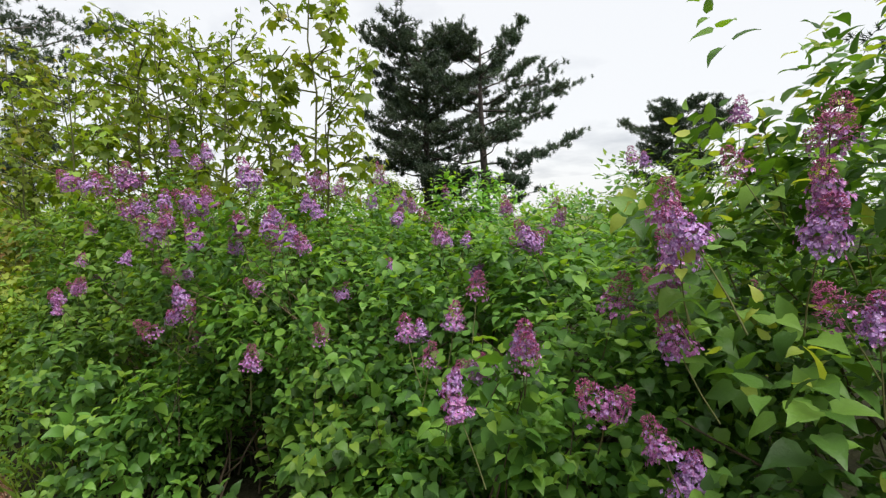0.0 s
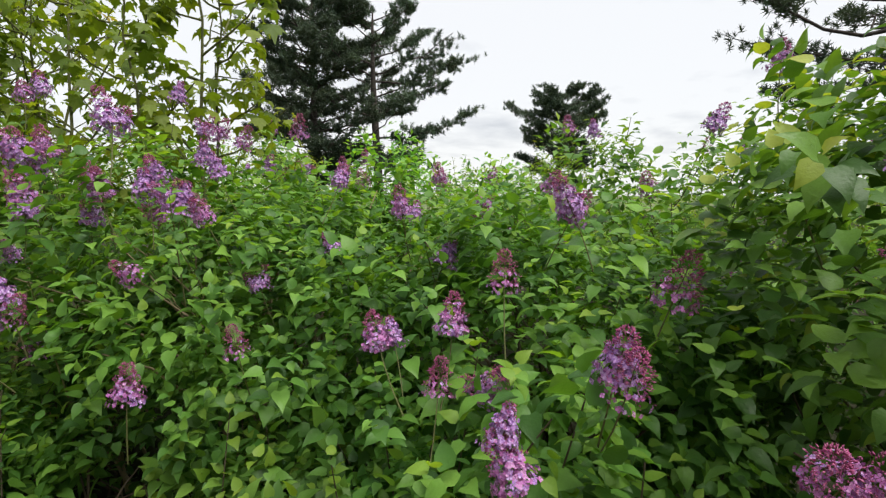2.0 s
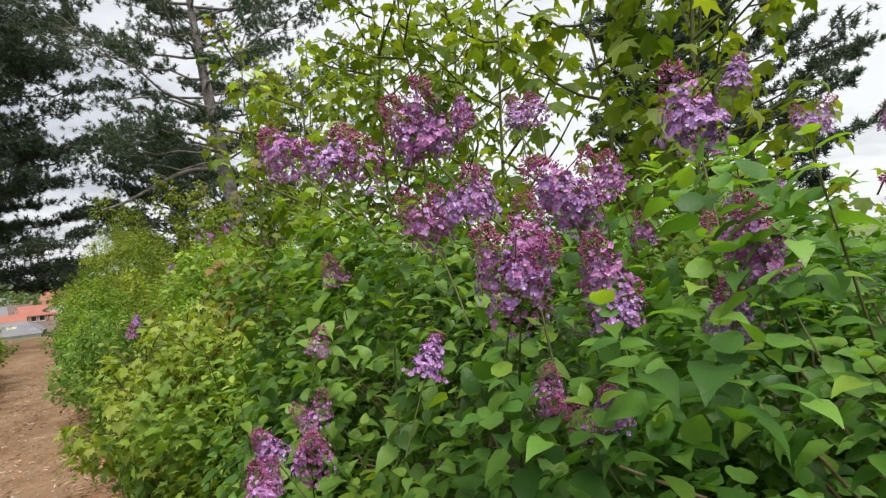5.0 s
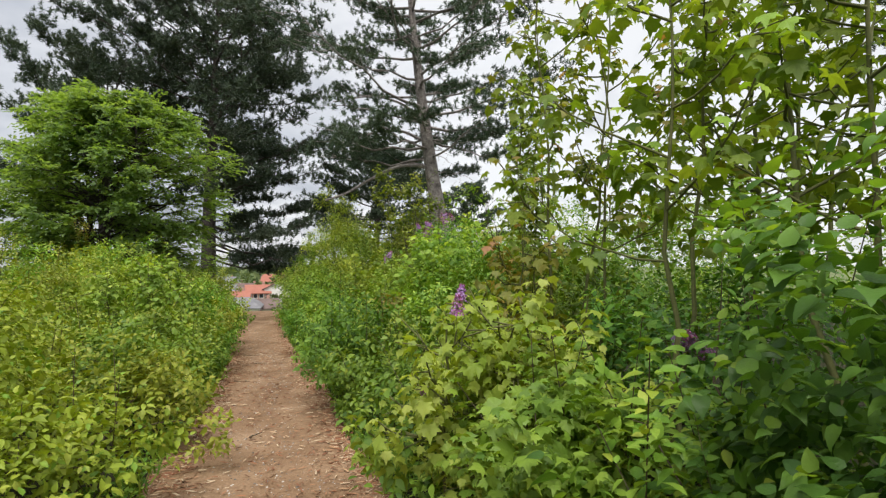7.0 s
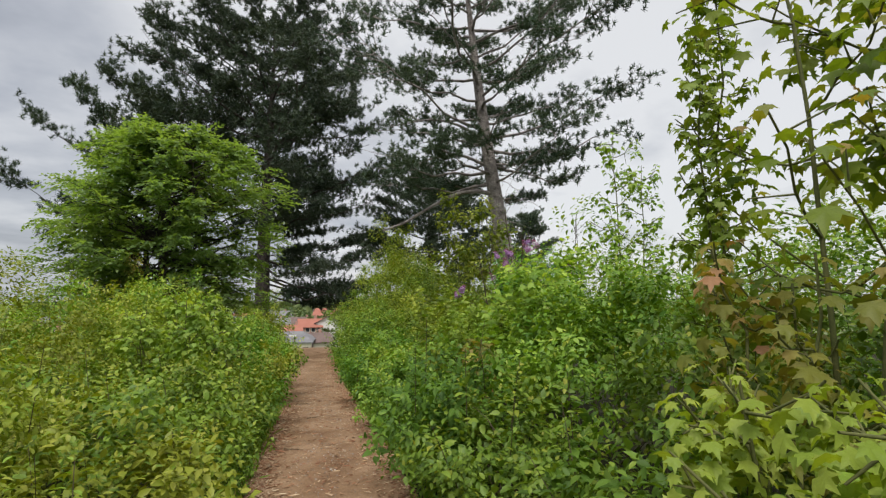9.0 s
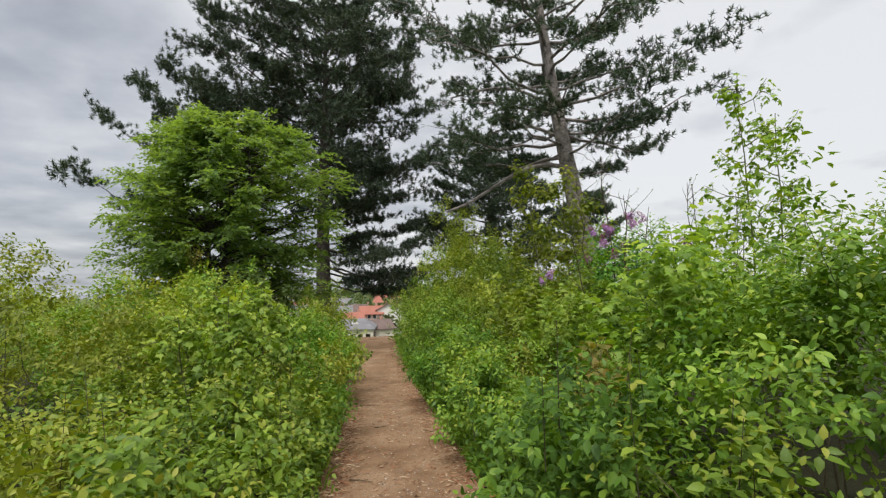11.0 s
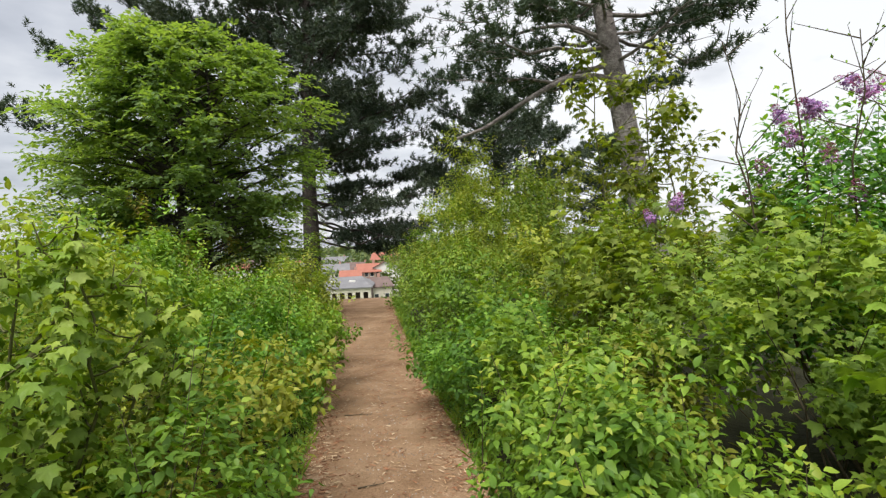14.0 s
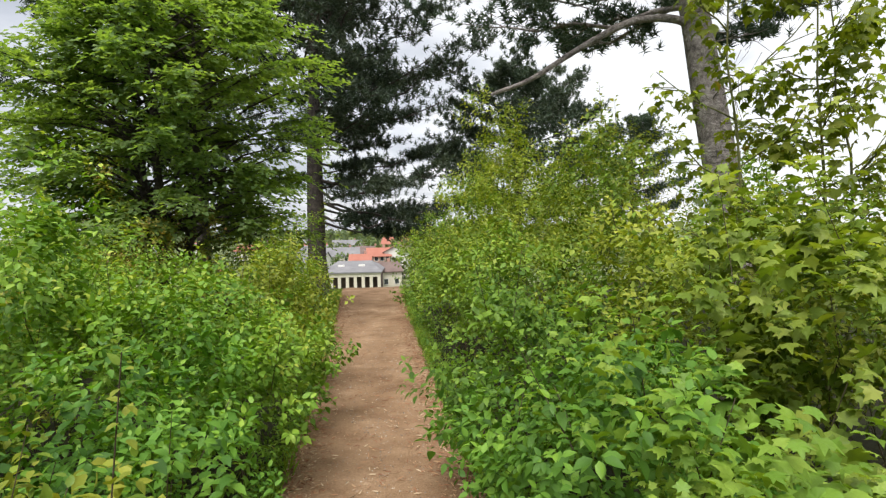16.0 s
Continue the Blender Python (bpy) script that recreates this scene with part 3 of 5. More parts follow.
def flowers_on(bush, p, d, count, seed, size=1.0, tall=0.3, face=None):
    """Flower heads at the ends of some of the outer twigs."""
    r = np.random.default_rng(seed)
    outer = np.where((p[:, 2] > tall) & (np.linalg.norm(p * [1, 1, 0.6], axis=1) > np.quantile(np.linalg.norm(p * [1, 1, 0.6], axis=1), 0.6)))[0]
    if face is not None:
        outer = outer[(d[outer] @ np.array(face)) > 0.1]
    for i in r.choice(outer, min(count, len(outer)), replace=False):
        w = d[i] * 0.4 + np.array([0, 0, 0.9]) + r.normal(0, 0.25, 3)
        panicle(bush, Vector(p[i]) + bush.location + Vector(d[i]) * 0.05, size * r.uniform(0.75, 1.15), w, int(r.integers(0, 8)), r)


# ---- pines ----
def pine(label, x, y, height, seed, trunk=0.28, bare=0.3, reach=3.2, lean=(0, 0), boughs=46, tufts=11, size=0.17, bark=None, flat=0.55,
         limbs=(), tip=0.35, dead=0, arms=(), full=0.6, puff=0.17, sided=0.0):
    """A pine: trunk, boughs with side branches and brushes of needles in flat pads. limbs: extra boughs (height share, azimuth, length, rise);
    arms: bare arched limbs (height share, points relative to their start, thickness)."""
    r = np.random.default_rng(seed)
    ob = thing("pine_tree", label, "pine tree", (x, y, float(land(x, y)) - 0.05), "dark pines on the hilltop")
    hs = np.linspace(0, 1, 14)
    axis = np.stack([lean[0] * hs + 0.10 * np.sin(hs * 5 + seed), lean[1] * hs + 0.08 * np.sin(hs * 4 + 2 * seed), hs * height], -1)
    axis[:, :2] -= axis[0, :2]
    rad = trunk * (1 - hs) ** 0.8 + 0.02
    rad[0] *= 1.3
    bark = bark or BARK
    child("trunk", tubes("pine_trunk", [(axis, rad)], bark, 14, True, 0.035), ob)
    P, A, S = [], [], []

    def along(s):
        return np.array([np.interp(s, hs, axis[:, i]) for i in range(3)])

    az = r.uniform(0, 6.28)
    todo = []
    for i in range(boughs):
        s = bare + (0.99 - bare) * ((i + r.uniform(0, 0.9)) / boughs) ** 0.9
        az += 2.4 + r.normal(0, 0.35)
        k = (s - bare) / (1 - bare)
        prof = (0.55 + 0.45 * math.sin(min(1.0, k / full) * math.pi / 2)) if k < full else math.sqrt(max(0.02, 1 - ((k - full) / (1.02 - full)) ** 2))
        if math.cos(az) < -0.2 and k < sided:
            continue
        todo.append((s, az, reach * prof * r.uniform(0.6, 1.1), r.uniform(-0.05, 0.3) + 0.5 * k))
    for s, a, ln, up in todo + list(limbs):
        lines = []
        q0 = along(s)
        w = np.array([math.cos(a), math.sin(a), up])
        q1 = q0 + w * ln
        sag = np.array([0, 0, -0.07 * ln]) + r.normal(0, 0.05 * ln, 3) * [1, 1, 0.4]
        pts = bend(q0, q1, sag, 7, 0.02 * ln)
        br = trunk * 0.17 * (ln / reach) ** 0.8 + 0.01
        lines.append((pts, np.linspace(br, 0.010, 7)))
        for j in range(int(5 + 9 * ln / reach)):
            u = r.uniform(tip, 1.0)
            b0 = np.array([np.interp(u, np.linspace(0, 1, 7), pts[:, c]) for c in range(3)])
            side = unit(np.cross(w, [0, 0, 1])) * r.choice([-1, 1]) * r.uniform(0.4, 1) + unit(w) * r.uniform(0.3, 0.9)
            sl = ln * r.uniform(0.15, 0.36) * (1.25 - 0.5 * u) + 0.15
            b1 = b0 + side * sl + np.array([0, 0, r.uniform(-0.08, 0.3) * sl])
            lines.append((bend(b0, b1, (0, 0, -0.04 * sl), 4), np.linspace(0.014, 0.005, 4)))
            n = max(4, int(tufts * r.uniform(0.6, 1.3)))
            f = r.uniform(0.25, 1.05, n)[:, None]
            c = b0 * (1 - f) + b1 * f + r.normal(0, 1, (n, 3)) * np.array([puff, puff, puff * flat]) * (0.7 + 0.25 * sl)
            P.append(c)
            A.append(unit(side * 0.45 + np.array([0, 0, 0.8]) + r.normal(0, 0.45, (n, 3))))
            S.append(size * r.uniform(0.75, 1.25, n))
        child("bough", tubes("bough", lines, bark, 4), ob)
    for _ in range(dead):
        s = r.uniform(bare * 0.5, bare * 1.3)
        a = r.uniform(0, 6.28)
        q0 = along(s)
        ln = reach * r.uniform(0.12, 0.4)
        q1 = q0 + np.array([math.cos(a), math.sin(a), r.uniform(-0.6, 0.1)]) * ln
        twigs = [(bend(q0, q1, (0, 0, 0.1 * ln), 6, 0.03), np.linspace(0.018, 0.005, 6))]
        for _k in range(4):
            m = q0 + (q1 - q0) * r.uniform(0.4, 1)
            twigs.append((bend(m, m + r.normal(0, 0.25, 3) - [0, 0, 0.25], (0, 0, 0), 4), np.linspace(0.006, 0.003, 4)))
        child("dead_branch", tubes("dead_branch", twigs, bark, 4), ob, "bare dead grey branch")
    for s, way, th in arms:
        q = along(s) + np.array([(0, 0, 0)] + list(way), float)
        t = np.linspace(0, len(q) - 1, 4 * len(q))
        sm = np.stack([np.interp(t, np.arange(len(q)), q[:, i]) for i in range(3)], -1)
        for _k in range(3):
            sm[1:-1] = (sm[:-2] + sm[1:-1] * 2 + sm[2:]) / 4
        child("bough", tubes("bough", [(sm, np.linspace(th, th * 0.35, len(sm)))], bark, 8, True, 0.03), ob, "long bare grey arching limb")
    P, A, S = np.concatenate(P), np.concatenate(A), np.concatenate(S)
    child("crown", scatter("pine_crown", TUFT, P, A, r.normal(size=A.shape), S, NEEDLE, None, False), ob, "dark green needle tufts")
    return ob


# ---- leafy saplings and trees ----
def sapling(name, label, category, x, y, height, seed, leaf, material, size, stems=((0, 0),), side=9, reach=0.7, pairs=3, gap=0.10, thick=0.02, low=0.25,
            group="", droop=0.7, tip_mat=None, fork=3):
    """Upright stems with side shoots that carry opposite, hanging leaves."""
    r = np.random.default_rng(seed)
    ob = thing(name, label, category, (x, y, float(land(x, y))), group)
    P, D = [], []
    for sx, sy in stems:
        lines = []
        h = height * r.uniform(0.82, 1.05)
        top = np.array([sx + r.normal(0, 0.15), sy + r.normal(0, 0.15), h])
        pts = bend((sx * 0.2, sy * 0.2, 0), top, (sx * 0.3, sy * 0.3, 0), 9, 0.02)
        lines.append((pts, np.linspace(thick, 0.005, 9)))
        P.append(top)
        D.append((0, 0, 1))
        a = r.uniform(0, 6)
        for i in range(side):
            u = low + (0.97 - low) * (i + r.uniform(0, 1)) / side
            b0 = np.array([np.interp(u, np.linspace(0, 1, 9), pts[:, c]) for c in range(3)])
            a += 2.2 + r.normal(0, 0.3)
            ln = reach * (1.15 - 0.75 * u) * r.uniform(0.6, 1.2)
            b1 = b0 + np.array([math.cos(a), math.sin(a), r.uniform(0.35, 0.9)]) * ln
            sp = bend(b0, b1, (0, 0, -0.05), 5, 0.01)
            lines.append((sp, np.linspace(thick * 0.45, 0.004, 5)))
            for k in range(fork + 1):
                f = 1.0 if k == 0 else r.uniform(0.25, 0.9)
                c = np.array([np.interp(f, np.linspace(0, 1, 5), sp[:, q]) for q in range(3)])
                w = unit(np.array([math.cos(a), math.sin(a), 0.4]) + r.normal(0, 0.6, 3))
                if k:
                    e = c + w * r.uniform(0.1, 0.32) * reach
                    lines.append((bend(c, e, (0, 0, 0), 3), np.linspace(0.005, 0.003, 3)))
                    c = e
                P.append(c)
                D.append(w)
        child("stem", tubes(name + "_stem", lines, GREEN_STEM, 5), ob)
    p, d = np.array(P, float), np.array(D, float)
    LP, LA, LN, LS = twig_leaves(p, d, r, pairs, gap, size, 0.3, droop, petiole=0.6, hang=0.75)
    mats, idx = material, None
    if tip_mat:
        mats = [material, tip_mat]
        idx = (np.arange(len(LP)) < 2 * len(p)).astype(int) * (r.uniform(size=len(LP)) < 0.7)
    child("foliage", scatter(name + "_foliage", leaf, LP, LA, LN, LS, mats, idx), ob)
    return ob


def leafy_tree(name, label, category, x, y, height, seed, material, crown, leaf=TINY, size=0.13, boughs=70, sprays=9, trunks=((0.3, 0), (-0.3, 0.1)), trunk=0.2, group="", bare=0.18):
    """A broad tree: stems, ascending boughs and drooping leafy sprays; crown is its reach across."""
    r = np.random.default_rng(seed)
    ob = thing(name, label, category, (x, y, float(land(x, y)) - 0.05), group)
    lines, P, A, O = [], [], [], []
    trunk_lines = []
    for tx, ty in trunks:
        top = np.array([tx * 2.2, ty * 2.2, height * 0.9])
        pts = bend((tx, ty, 0), top, (tx * 0.5, ty * 0.5, 0), 9, 0.06)
        trunk_lines.append((pts, np.linspace(trunk, 0.03, 9)))
        for i in range(boughs):
            u = bare + (0.97 - bare) * r.uniform(0, 1)
            b0 = np.array([np.interp(u, np.linspace(0, 1, 9), pts[:, c]) for c in range(3)])
            a = r.uniform(0, 6.283)
            out = crown * (math.sin(min(1.0, 0.05 + 1.15 * (1 - u)) * math.pi * 0.72) ** 0.8) * r.uniform(0.6, 1.08)
            b1 = b0 + np.array([math.cos(a), math.sin(a), 0.42 * r.uniform(0.2, 1.3)]) * out
            sp = bend(b0, b1, (0, 0, 0.06 * out), 6, 0.05)
            lines.append((sp, np.linspace(0.045, 0.008, 6)))
            for _ in range(sprays):
                f = r.uniform(0.3, 1.0) ** 0.7
                c = np.array([np.interp(f, np.linspace(0, 1, 6), sp[:, q]) for q in range(3)])
                w = unit(np.array([math.cos(a), math.sin(a), 0.1]) + r.normal(0, 0.5, 3) * [1, 1, 0.5])
                ln = r.uniform(0.5, 1.1)
                k = 12
                ss = np.linspace(0.08, 1, k)[:, None]
                across = unit(np.cross(w, [0, 0, 1.0])) * np.where(np.arange(k) % 2, 1.0, -1.0)[:, None]
                P.append(c + w * ss * ln + np.array([0, 0, -0.30]) * ss * ss * ln + r.normal(0, 0.02, (k, 3)))
                A.append(unit(w * 0.75 + across * (1.05 - 0.7 * ss) + np.array([0, 0, -0.3]) * ss + r.normal(0, 0.22, (k, 3))))
                O.append(np.tile(np.array([w[0], w[1], 0]), (k, 1)))
    P, A, O = np.concatenate(P), np.concatenate(A), np.concatenate(O)
    child("trunk", tubes(name + "_trunk", trunk_lines, DARK_BARK, 8, True, 0.03), ob)
    child("branching", tubes(name + "_branching", lines, DARK_BARK, 4), ob)
    n = len(P)
    child("crown", scatter(name + "_crown", leaf, P, A, np.array([0, 0, 1.0]) + 0.5 * O + r.normal(0, 0.3, (n, 3)), size * r.uniform(0.7, 1.3, n), material), ob)
    return ob


# ---- pines and trees of the hilltop ----
pine("tall leaning pine with grey bark and bare lower trunk", 7.05, 21.5, 15.5, 21, 0.34, 0.38, 5.2, (-1.8, 0.8), 50, 15, 0.25, tip=0.3, dead=12,
     limbs=[(0.47, 0.4, 4.2, 0.02), (0.50, -0.5, 4.2, 0.05), (0.42, 2.6, 4.4, 0.1), (0.45, 3.6, 4.2, 0.0)], full=0.35,
     arms=[(0.395, [(-0.5, -0.1, 0.12), (-1.3, -0.2, 0.05), (-2.3, -0.3, -0.5), (-3.2, -0.4, -1.1), (-3.9, -0.5, -1.35)], 0.085),
           (0.46, [(-1.0, 0.2, 0.5), (-2.2, 0.3, 0.3), (-3.2, 0.2, -0.4)], 0.06), (0.52, [(-1.0, -0.2, 0.5), (-2.0, -0.4, 0.6), (-3.4, -0.5, 0.2)], 0.06)])
pine("large dark spreading pine with low boughs beside the path", -4.15, 40.0, 21.8, 22, 0.50, 0.24, 8.6, (0.2, 0.4), 88, 17, 0.44, DARK_BARK, tip=0.22, dead=8,
     limbs=[(0.17, 0.1, 5.6, -0.10), (0.19, -0.4, 6.4, -0.06), (0.21, 0.5, 7.0, -0.02), (0.22, -0.1, 7.6, 0.0), (0.20, 0.9, 6.2, -0.04), (0.25, -0.7, 8.0, 0.02), (0.27, 0.3, 8.4, 0.05)],
     full=0.5, sided=0.4, puff=0.26)
pine("large dark pine behind a green broadleaf tree", -11.5, 44, 17.2, 23, 0.42, 0.2, 8.4, (0, 0), 56, 13, 0.45, DARK_BARK, full=0.4, puff=0.24)
pine("dense low dark pine at the end of the slope", 7.6, 45.6, 13.4, 24, 0.34, 0.3, 5.8, (0, 0), 52, 16, 0.40, DARK_BARK, full=0.4, puff=0.26)
pine("small dark pine at the edge of the hill", 17.2, 50, 12.5, 25, 0.3, 0.3, 3.3, (0, 0), 36, 18, 0.30, DARK_BARK, puff=0.25)
pine("dark pine standing behind the lilacs", 15.55, 10.3, 7.7, 26, 0.15, 0.2, 2.4, (0.1, 0), 54, 13, 0.21, DARK_BARK, full=0.45, puff=0.10)
pine("dark pine with open boughs behind the lilacs", 16.45, 8.4, 7.5, 27, 0.16, 0.18, 3.0, (0.2, 0.1), 36, 13, 0.21, DARK_BARK, full=0.35, puff=0.10)
pine("distant small pine on the hill", 31.2, 4.6, 6.8, 28, 0.2, 0.25, 2.6, (0, 0), 40, 11, 0.30, DARK_BARK, puff=0.15)
pine("dark pine overhanging the lilac thicket", 15.05, -4.6, 10.5, 29, 0.25, 0.25, 4.4, (0, 0), 40, 10, 0.25, DARK_BARK)
leafy_tree("hornbeam_tree", "dense fresh green broadleaf tree with several trunks", "tree", -6.3, 28.0, 10.8, 31, TREE_LEAF, 3.9, size=0.165, boughs=84, sprays=22,
           trunks=((0.4, 0.0), (-0.4, 0.2), (0.1, -0.4)), trunk=0.18)

# ---- lilac thicket ----
LL = "lilac bush with heart-shaped green leaves and purple flowers"
lilacs = [  # x, y, rx, ry, h, twigs, flowers, leaf size, material
    (2.98, -0.60, 0.98, 0.92, 2.08, 1150, 3, 0.064, LILAC_LEAF),
    (3.38, 0.75, 1.05, 1.00, 1.50, 1350, 12, 0.059, LILAC_LEAF),
    (3.42, 2.10, 1.10, 1.00, 1.62, 1450, 14, 0.059, LILAC_LEAF),
    (3.12, 3.52, 1.12, 1.05, 1.74, 1450, 10, 0.059, LILAC_LEAF),
    (5.25, 0.20, 1.20, 1.20, 1.95, 750, 10, 0.072, LILAC_LEAF),
    (5.45, 2.30, 1.20, 1.20, 1.90, 750, 10, 0.072, LILAC_LEAF),
    (5.35, 4.50, 1.20, 1.20, 2.05, 750, 8, 0.072, LILAC_LEAF),
    (4.55, -2.60, 1.30, 1.20, 2.40, 800, 8, 0.075, LILAC_LEAF),
    (4.60, 13.9, 1.00, 1.00, 2.70, 1500, 12, 0.075, LILAC_LEAF),
    (4.10, 6.30, 1.00, 1.00, 1.60, 700, 2, 0.068, LILAC_LEAF),]
bushes = []
for i, (x, y, rx, ry, h, tw, fl, sz, mat) in enumerate(lilacs):
    ob, p, d = shrub("lilac_bush", LL, "lilac bush", x, y, rx, ry, h, LILAC if i < 4 else SMALL, mat, sz if i < 4 else sz * 1.15, int(tw * 0.9), 100 + 7 * i, 4, 0.05, 40 if i in (1, 2, 3) else 24, 0.16, DRY_STEM if i in (2, 3) else None, 0.4, 0.4, 0.18,
                     group="lilacs beside the path", tip_mat=FRESH_LEAF if i else LIME_LEAF, leaders=22 if i else 10, rise=0.22, clump=0.15, single=True)
    flowers_on(ob, p, d, fl if i > 3 else (3, 3, 3, 0)[i], 300 + i, 1.1, 0.8, (-0.75, -0.2, 0.6))
    bushes.append(ob)
# the flower heads nearest the path
rf = np.random.default_rng(77)
HEADS_TALL = [(2.09, 2.95, 1.77), (2.16, 2.88, 1.76), (2.21, 2.84, 1.74), (2.26, 2.73, 1.77), (2.30, 2.71, 1.79), (2.31, 2.67, 1.64), (2.28, 2.74, 1.61), (2.57, 2.92, 1.67), (2.41, 2.61, 1.56), (2.31, 2.52, 1.47), (2.28, 2.50, 1.52), (3.11, 3.33, 2.03), (2.94, 3.44, 2.05), (2.49, 2.51, 1.49), (2.50, 2.50, 1.43), (2.69, 2.67, 1.67), (2.66, 2.69, 1.62), (2.78, 2.92, 1.91)]
HEADS_SIDE = [(2.23, 2.68, 1.36), (2.22, 3.18, 1.34), (2.15, 3.07, 1.21), (2.05, 3.11, 1.15), (2.04, 3.04, 1.10), (2.23, 3.08, 1.52), (2.34, 2.51, 1.31), (2.41, 2.45, 1.28), (2.37, 2.48, 1.26), (1.95, 2.76, 1.20), (2.03, 2.74, 1.24), (2.62, 2.57, 1.67)]
HEADS_MIDDLE = [(2.65, 2.32, 1.50), (2.63, 2.34, 1.54), (2.66, 2.38, 1.41), (2.95, 2.74, 1.55), (3.34, 2.65, 1.98), (2.64, 2.07, 1.50), (2.72, 2.12, 1.57), (2.66, 2.04, 1.42), (3.15, 2.23, 1.76), (3.28, 2.19, 1.73), (2.65, 1.91, 1.45), (2.62, 1.94, 1.48), (2.69, 1.88, 1.42), (2.96, 2.06, 1.58), (2.82, 1.98, 1.62), (3.51, 2.05, 1.80), (3.31, 2.46, 1.81), (2.44, 1.94, 1.23), (2.19, 2.12, 1.20), (2.21, 2.10, 1.14), (2.17, 2.14, 1.13), (2.11, 2.26, 1.05), (2.24, 1.70, 0.96)]
HEADS_FRONT = [(2.82, 1.75, 1.16), (3.36, 1.61, 1.54), (3.51, 1.80, 1.60), (3.52, 1.42, 1.39), (3.67, 1.16, 1.37), (3.06, 1.09, 1.25), (2.60, 1.09, 1.07), (2.51, 1.58, 1.02), (2.96, 1.52, 1.28), (2.53, 0.88, 1.15), (2.52, 1.10, 1.09), (2.30, 0.83, 1.07), (2.16, 0.65, 1.05), (2.15, 0.64, 0.99), (2.23, 0.46, 1.18), (2.20, 0.44, 1.16), (2.43, 0.72, 1.29), (2.55, 0.60, 1.46), (2.60, 0.58, 1.44), (2.94, 1.46, 1.53), (2.96, 1.23, 1.44), (3.58, 0.41, 1.51), (3.27, 0.75, 1.51), (3.11, 1.29, 1.41)]
HEADS_NEAR = [(2.16, 0.08, 1.54), (2.17, 0.07, 1.42), (2.14, 0.08, 1.39), (2.02, 0.02, 1.49), (2.08, 0.04, 1.46), (2.09, -0.20, 1.56), (2.08, -0.20, 1.49), (2.23, -0.21, 1.67), (2.26, -0.22, 1.70), (3.32, 0.02, 1.91), (2.33, -0.04, 1.63), (2.02, -0.21, 1.36), (2.02, -0.27, 1.34), (2.03, 0.18, 1.13), (2.07, 0.08, 1.04), (2.10, 0.02, 0.96), (2.12, 0.06, 1.26)]
HEADS_HIGH = [(3.87, 13.42, 2.29), (3.91, 13.69, 2.14), (3.2, 14.53, 1.6), (3.19, 14.04, 1.69), (4.25, 13.53, 2.51), (3.91, 13.5, 2.29), (4.18, 13.33, 2.37), (4.36, 13.4, 2.45)]
HEADS_LOW = [(1.94, 5.38, 1.24), (1.97, 5.42, 1.29), (1.97, 6.05, 0.73)]
for b, heads, size in ((3, HEADS_TALL, 0.80), (3, HEADS_SIDE, 0.55), (2, HEADS_MIDDLE, 0.74), (1, HEADS_FRONT, 0.70), (0, HEADS_NEAR, 0.68), (8, HEADS_HIGH, 1.2), (9, HEADS_LOW, 0.52)):
    for k, at in enumerate(heads):
        panicle(bushes[b], at, size * rf.uniform(0.85, 1.15), (rf.normal(-0.1, 0.4), rf.normal(0, 0.4), 1), int(rf.integers(0, 8)), rf)

# ---- young maples among them ----
ML = "young maple sapling with yellow-green lobed leaves"
sapling("maple_sapling", ML, "maple", 3.90, 3.10, 3.3, 41, MAPLE, MAPLE_LEAF, 0.115, ((0, 0), (0.3, 0.2), (-0.15, 0.25)), 12, 0.7, 3, 0.07, 0.018, 0.42, "maple saplings", 0.75, None, 2)
sapling("maple_sapling", ML, "maple", 3.85, 4.90, 3.6, 42, MAPLE, MAPLE_LEAF, 0.115, ((0, 0), (0.4, 0.1), (-0.3, 0.3), (0.1, -0.35)), 13, 0.9, 3, 0.07, 0.022, 0.38, "maple saplings", 0.75, None, 2)
sapling("maple_sapling", ML, "maple", 4.50, 6.00, 4.2, 43, MAPLE, MAPLE_LEAF, 0.115, ((0, 0), (0.4, 0.2), (-0.3, -0.3), (0.1, 0.5)), 13, 0.9, 3, 0.07, 0.024, 0.38, "maple saplings", 0.75, None, 2)
sapling("maple_sapling", "maple sapling with yellow-green leaves and bronze tips", "maple", 3.15, 6.75, 3.7, 50, MAPLE, MAPLE_LEAF, 0.10, ((0, 0), (0.3, 0.1), (0.5, -0.2)), 10, 0.8, 3, 0.09, 0.016, 0.4, "maple saplings", 0.55, BRONZE_LEAF, 3)
sapling("maple_sapling", "leafy maple sapling leaning over the hedge", "maple", 3.05, 5.45, 3.1, 52, MAPLE, MAPLE_LEAF, 0.125, ((0, 0), (0.25, 0.3)), 8, 0.85, 3, 0.08, 0.018, 0.45, "maple saplings", 0.75, LIME_LEAF, 2)
sapling("maple_sapling", "tall green maple sapling above the hedge", "maple", 5.9, 13.2, 4.7, 51, MAPLE, MAPLE_GREEN, 0.10, ((0, 0), (0.4, 0.1)), 14, 0.8, 3, 0.08, 0.02, 0.4, "maple saplings", 0.7, None, 4)
sapling("maple_sapling", "slender maple shoots with fresh green leaves", "maple", 3.35, 7.75, 4.0, 44, MAPLE, MAPLE_GREEN, 0.085, ((0, 0), (0.25, 0.15)), 24, 0.26, 3, 0.06, 0.012, 0.3, "maple saplings", 0.8, None, 2)
sapling("maple_sapling", "tall yellow-green maple sapling before the leaning pine", "maple", 4.40, 16.7, 4.7, 45, MAPLE, MAPLE_LEAF, 0.105, ((0, 0), (0.6, 0.1), (-0.6, 0.2)), 17, 0.95, 4, 0.09, 0.02, 0.15, "maple saplings", 0.5, LIME_LEAF, 5)
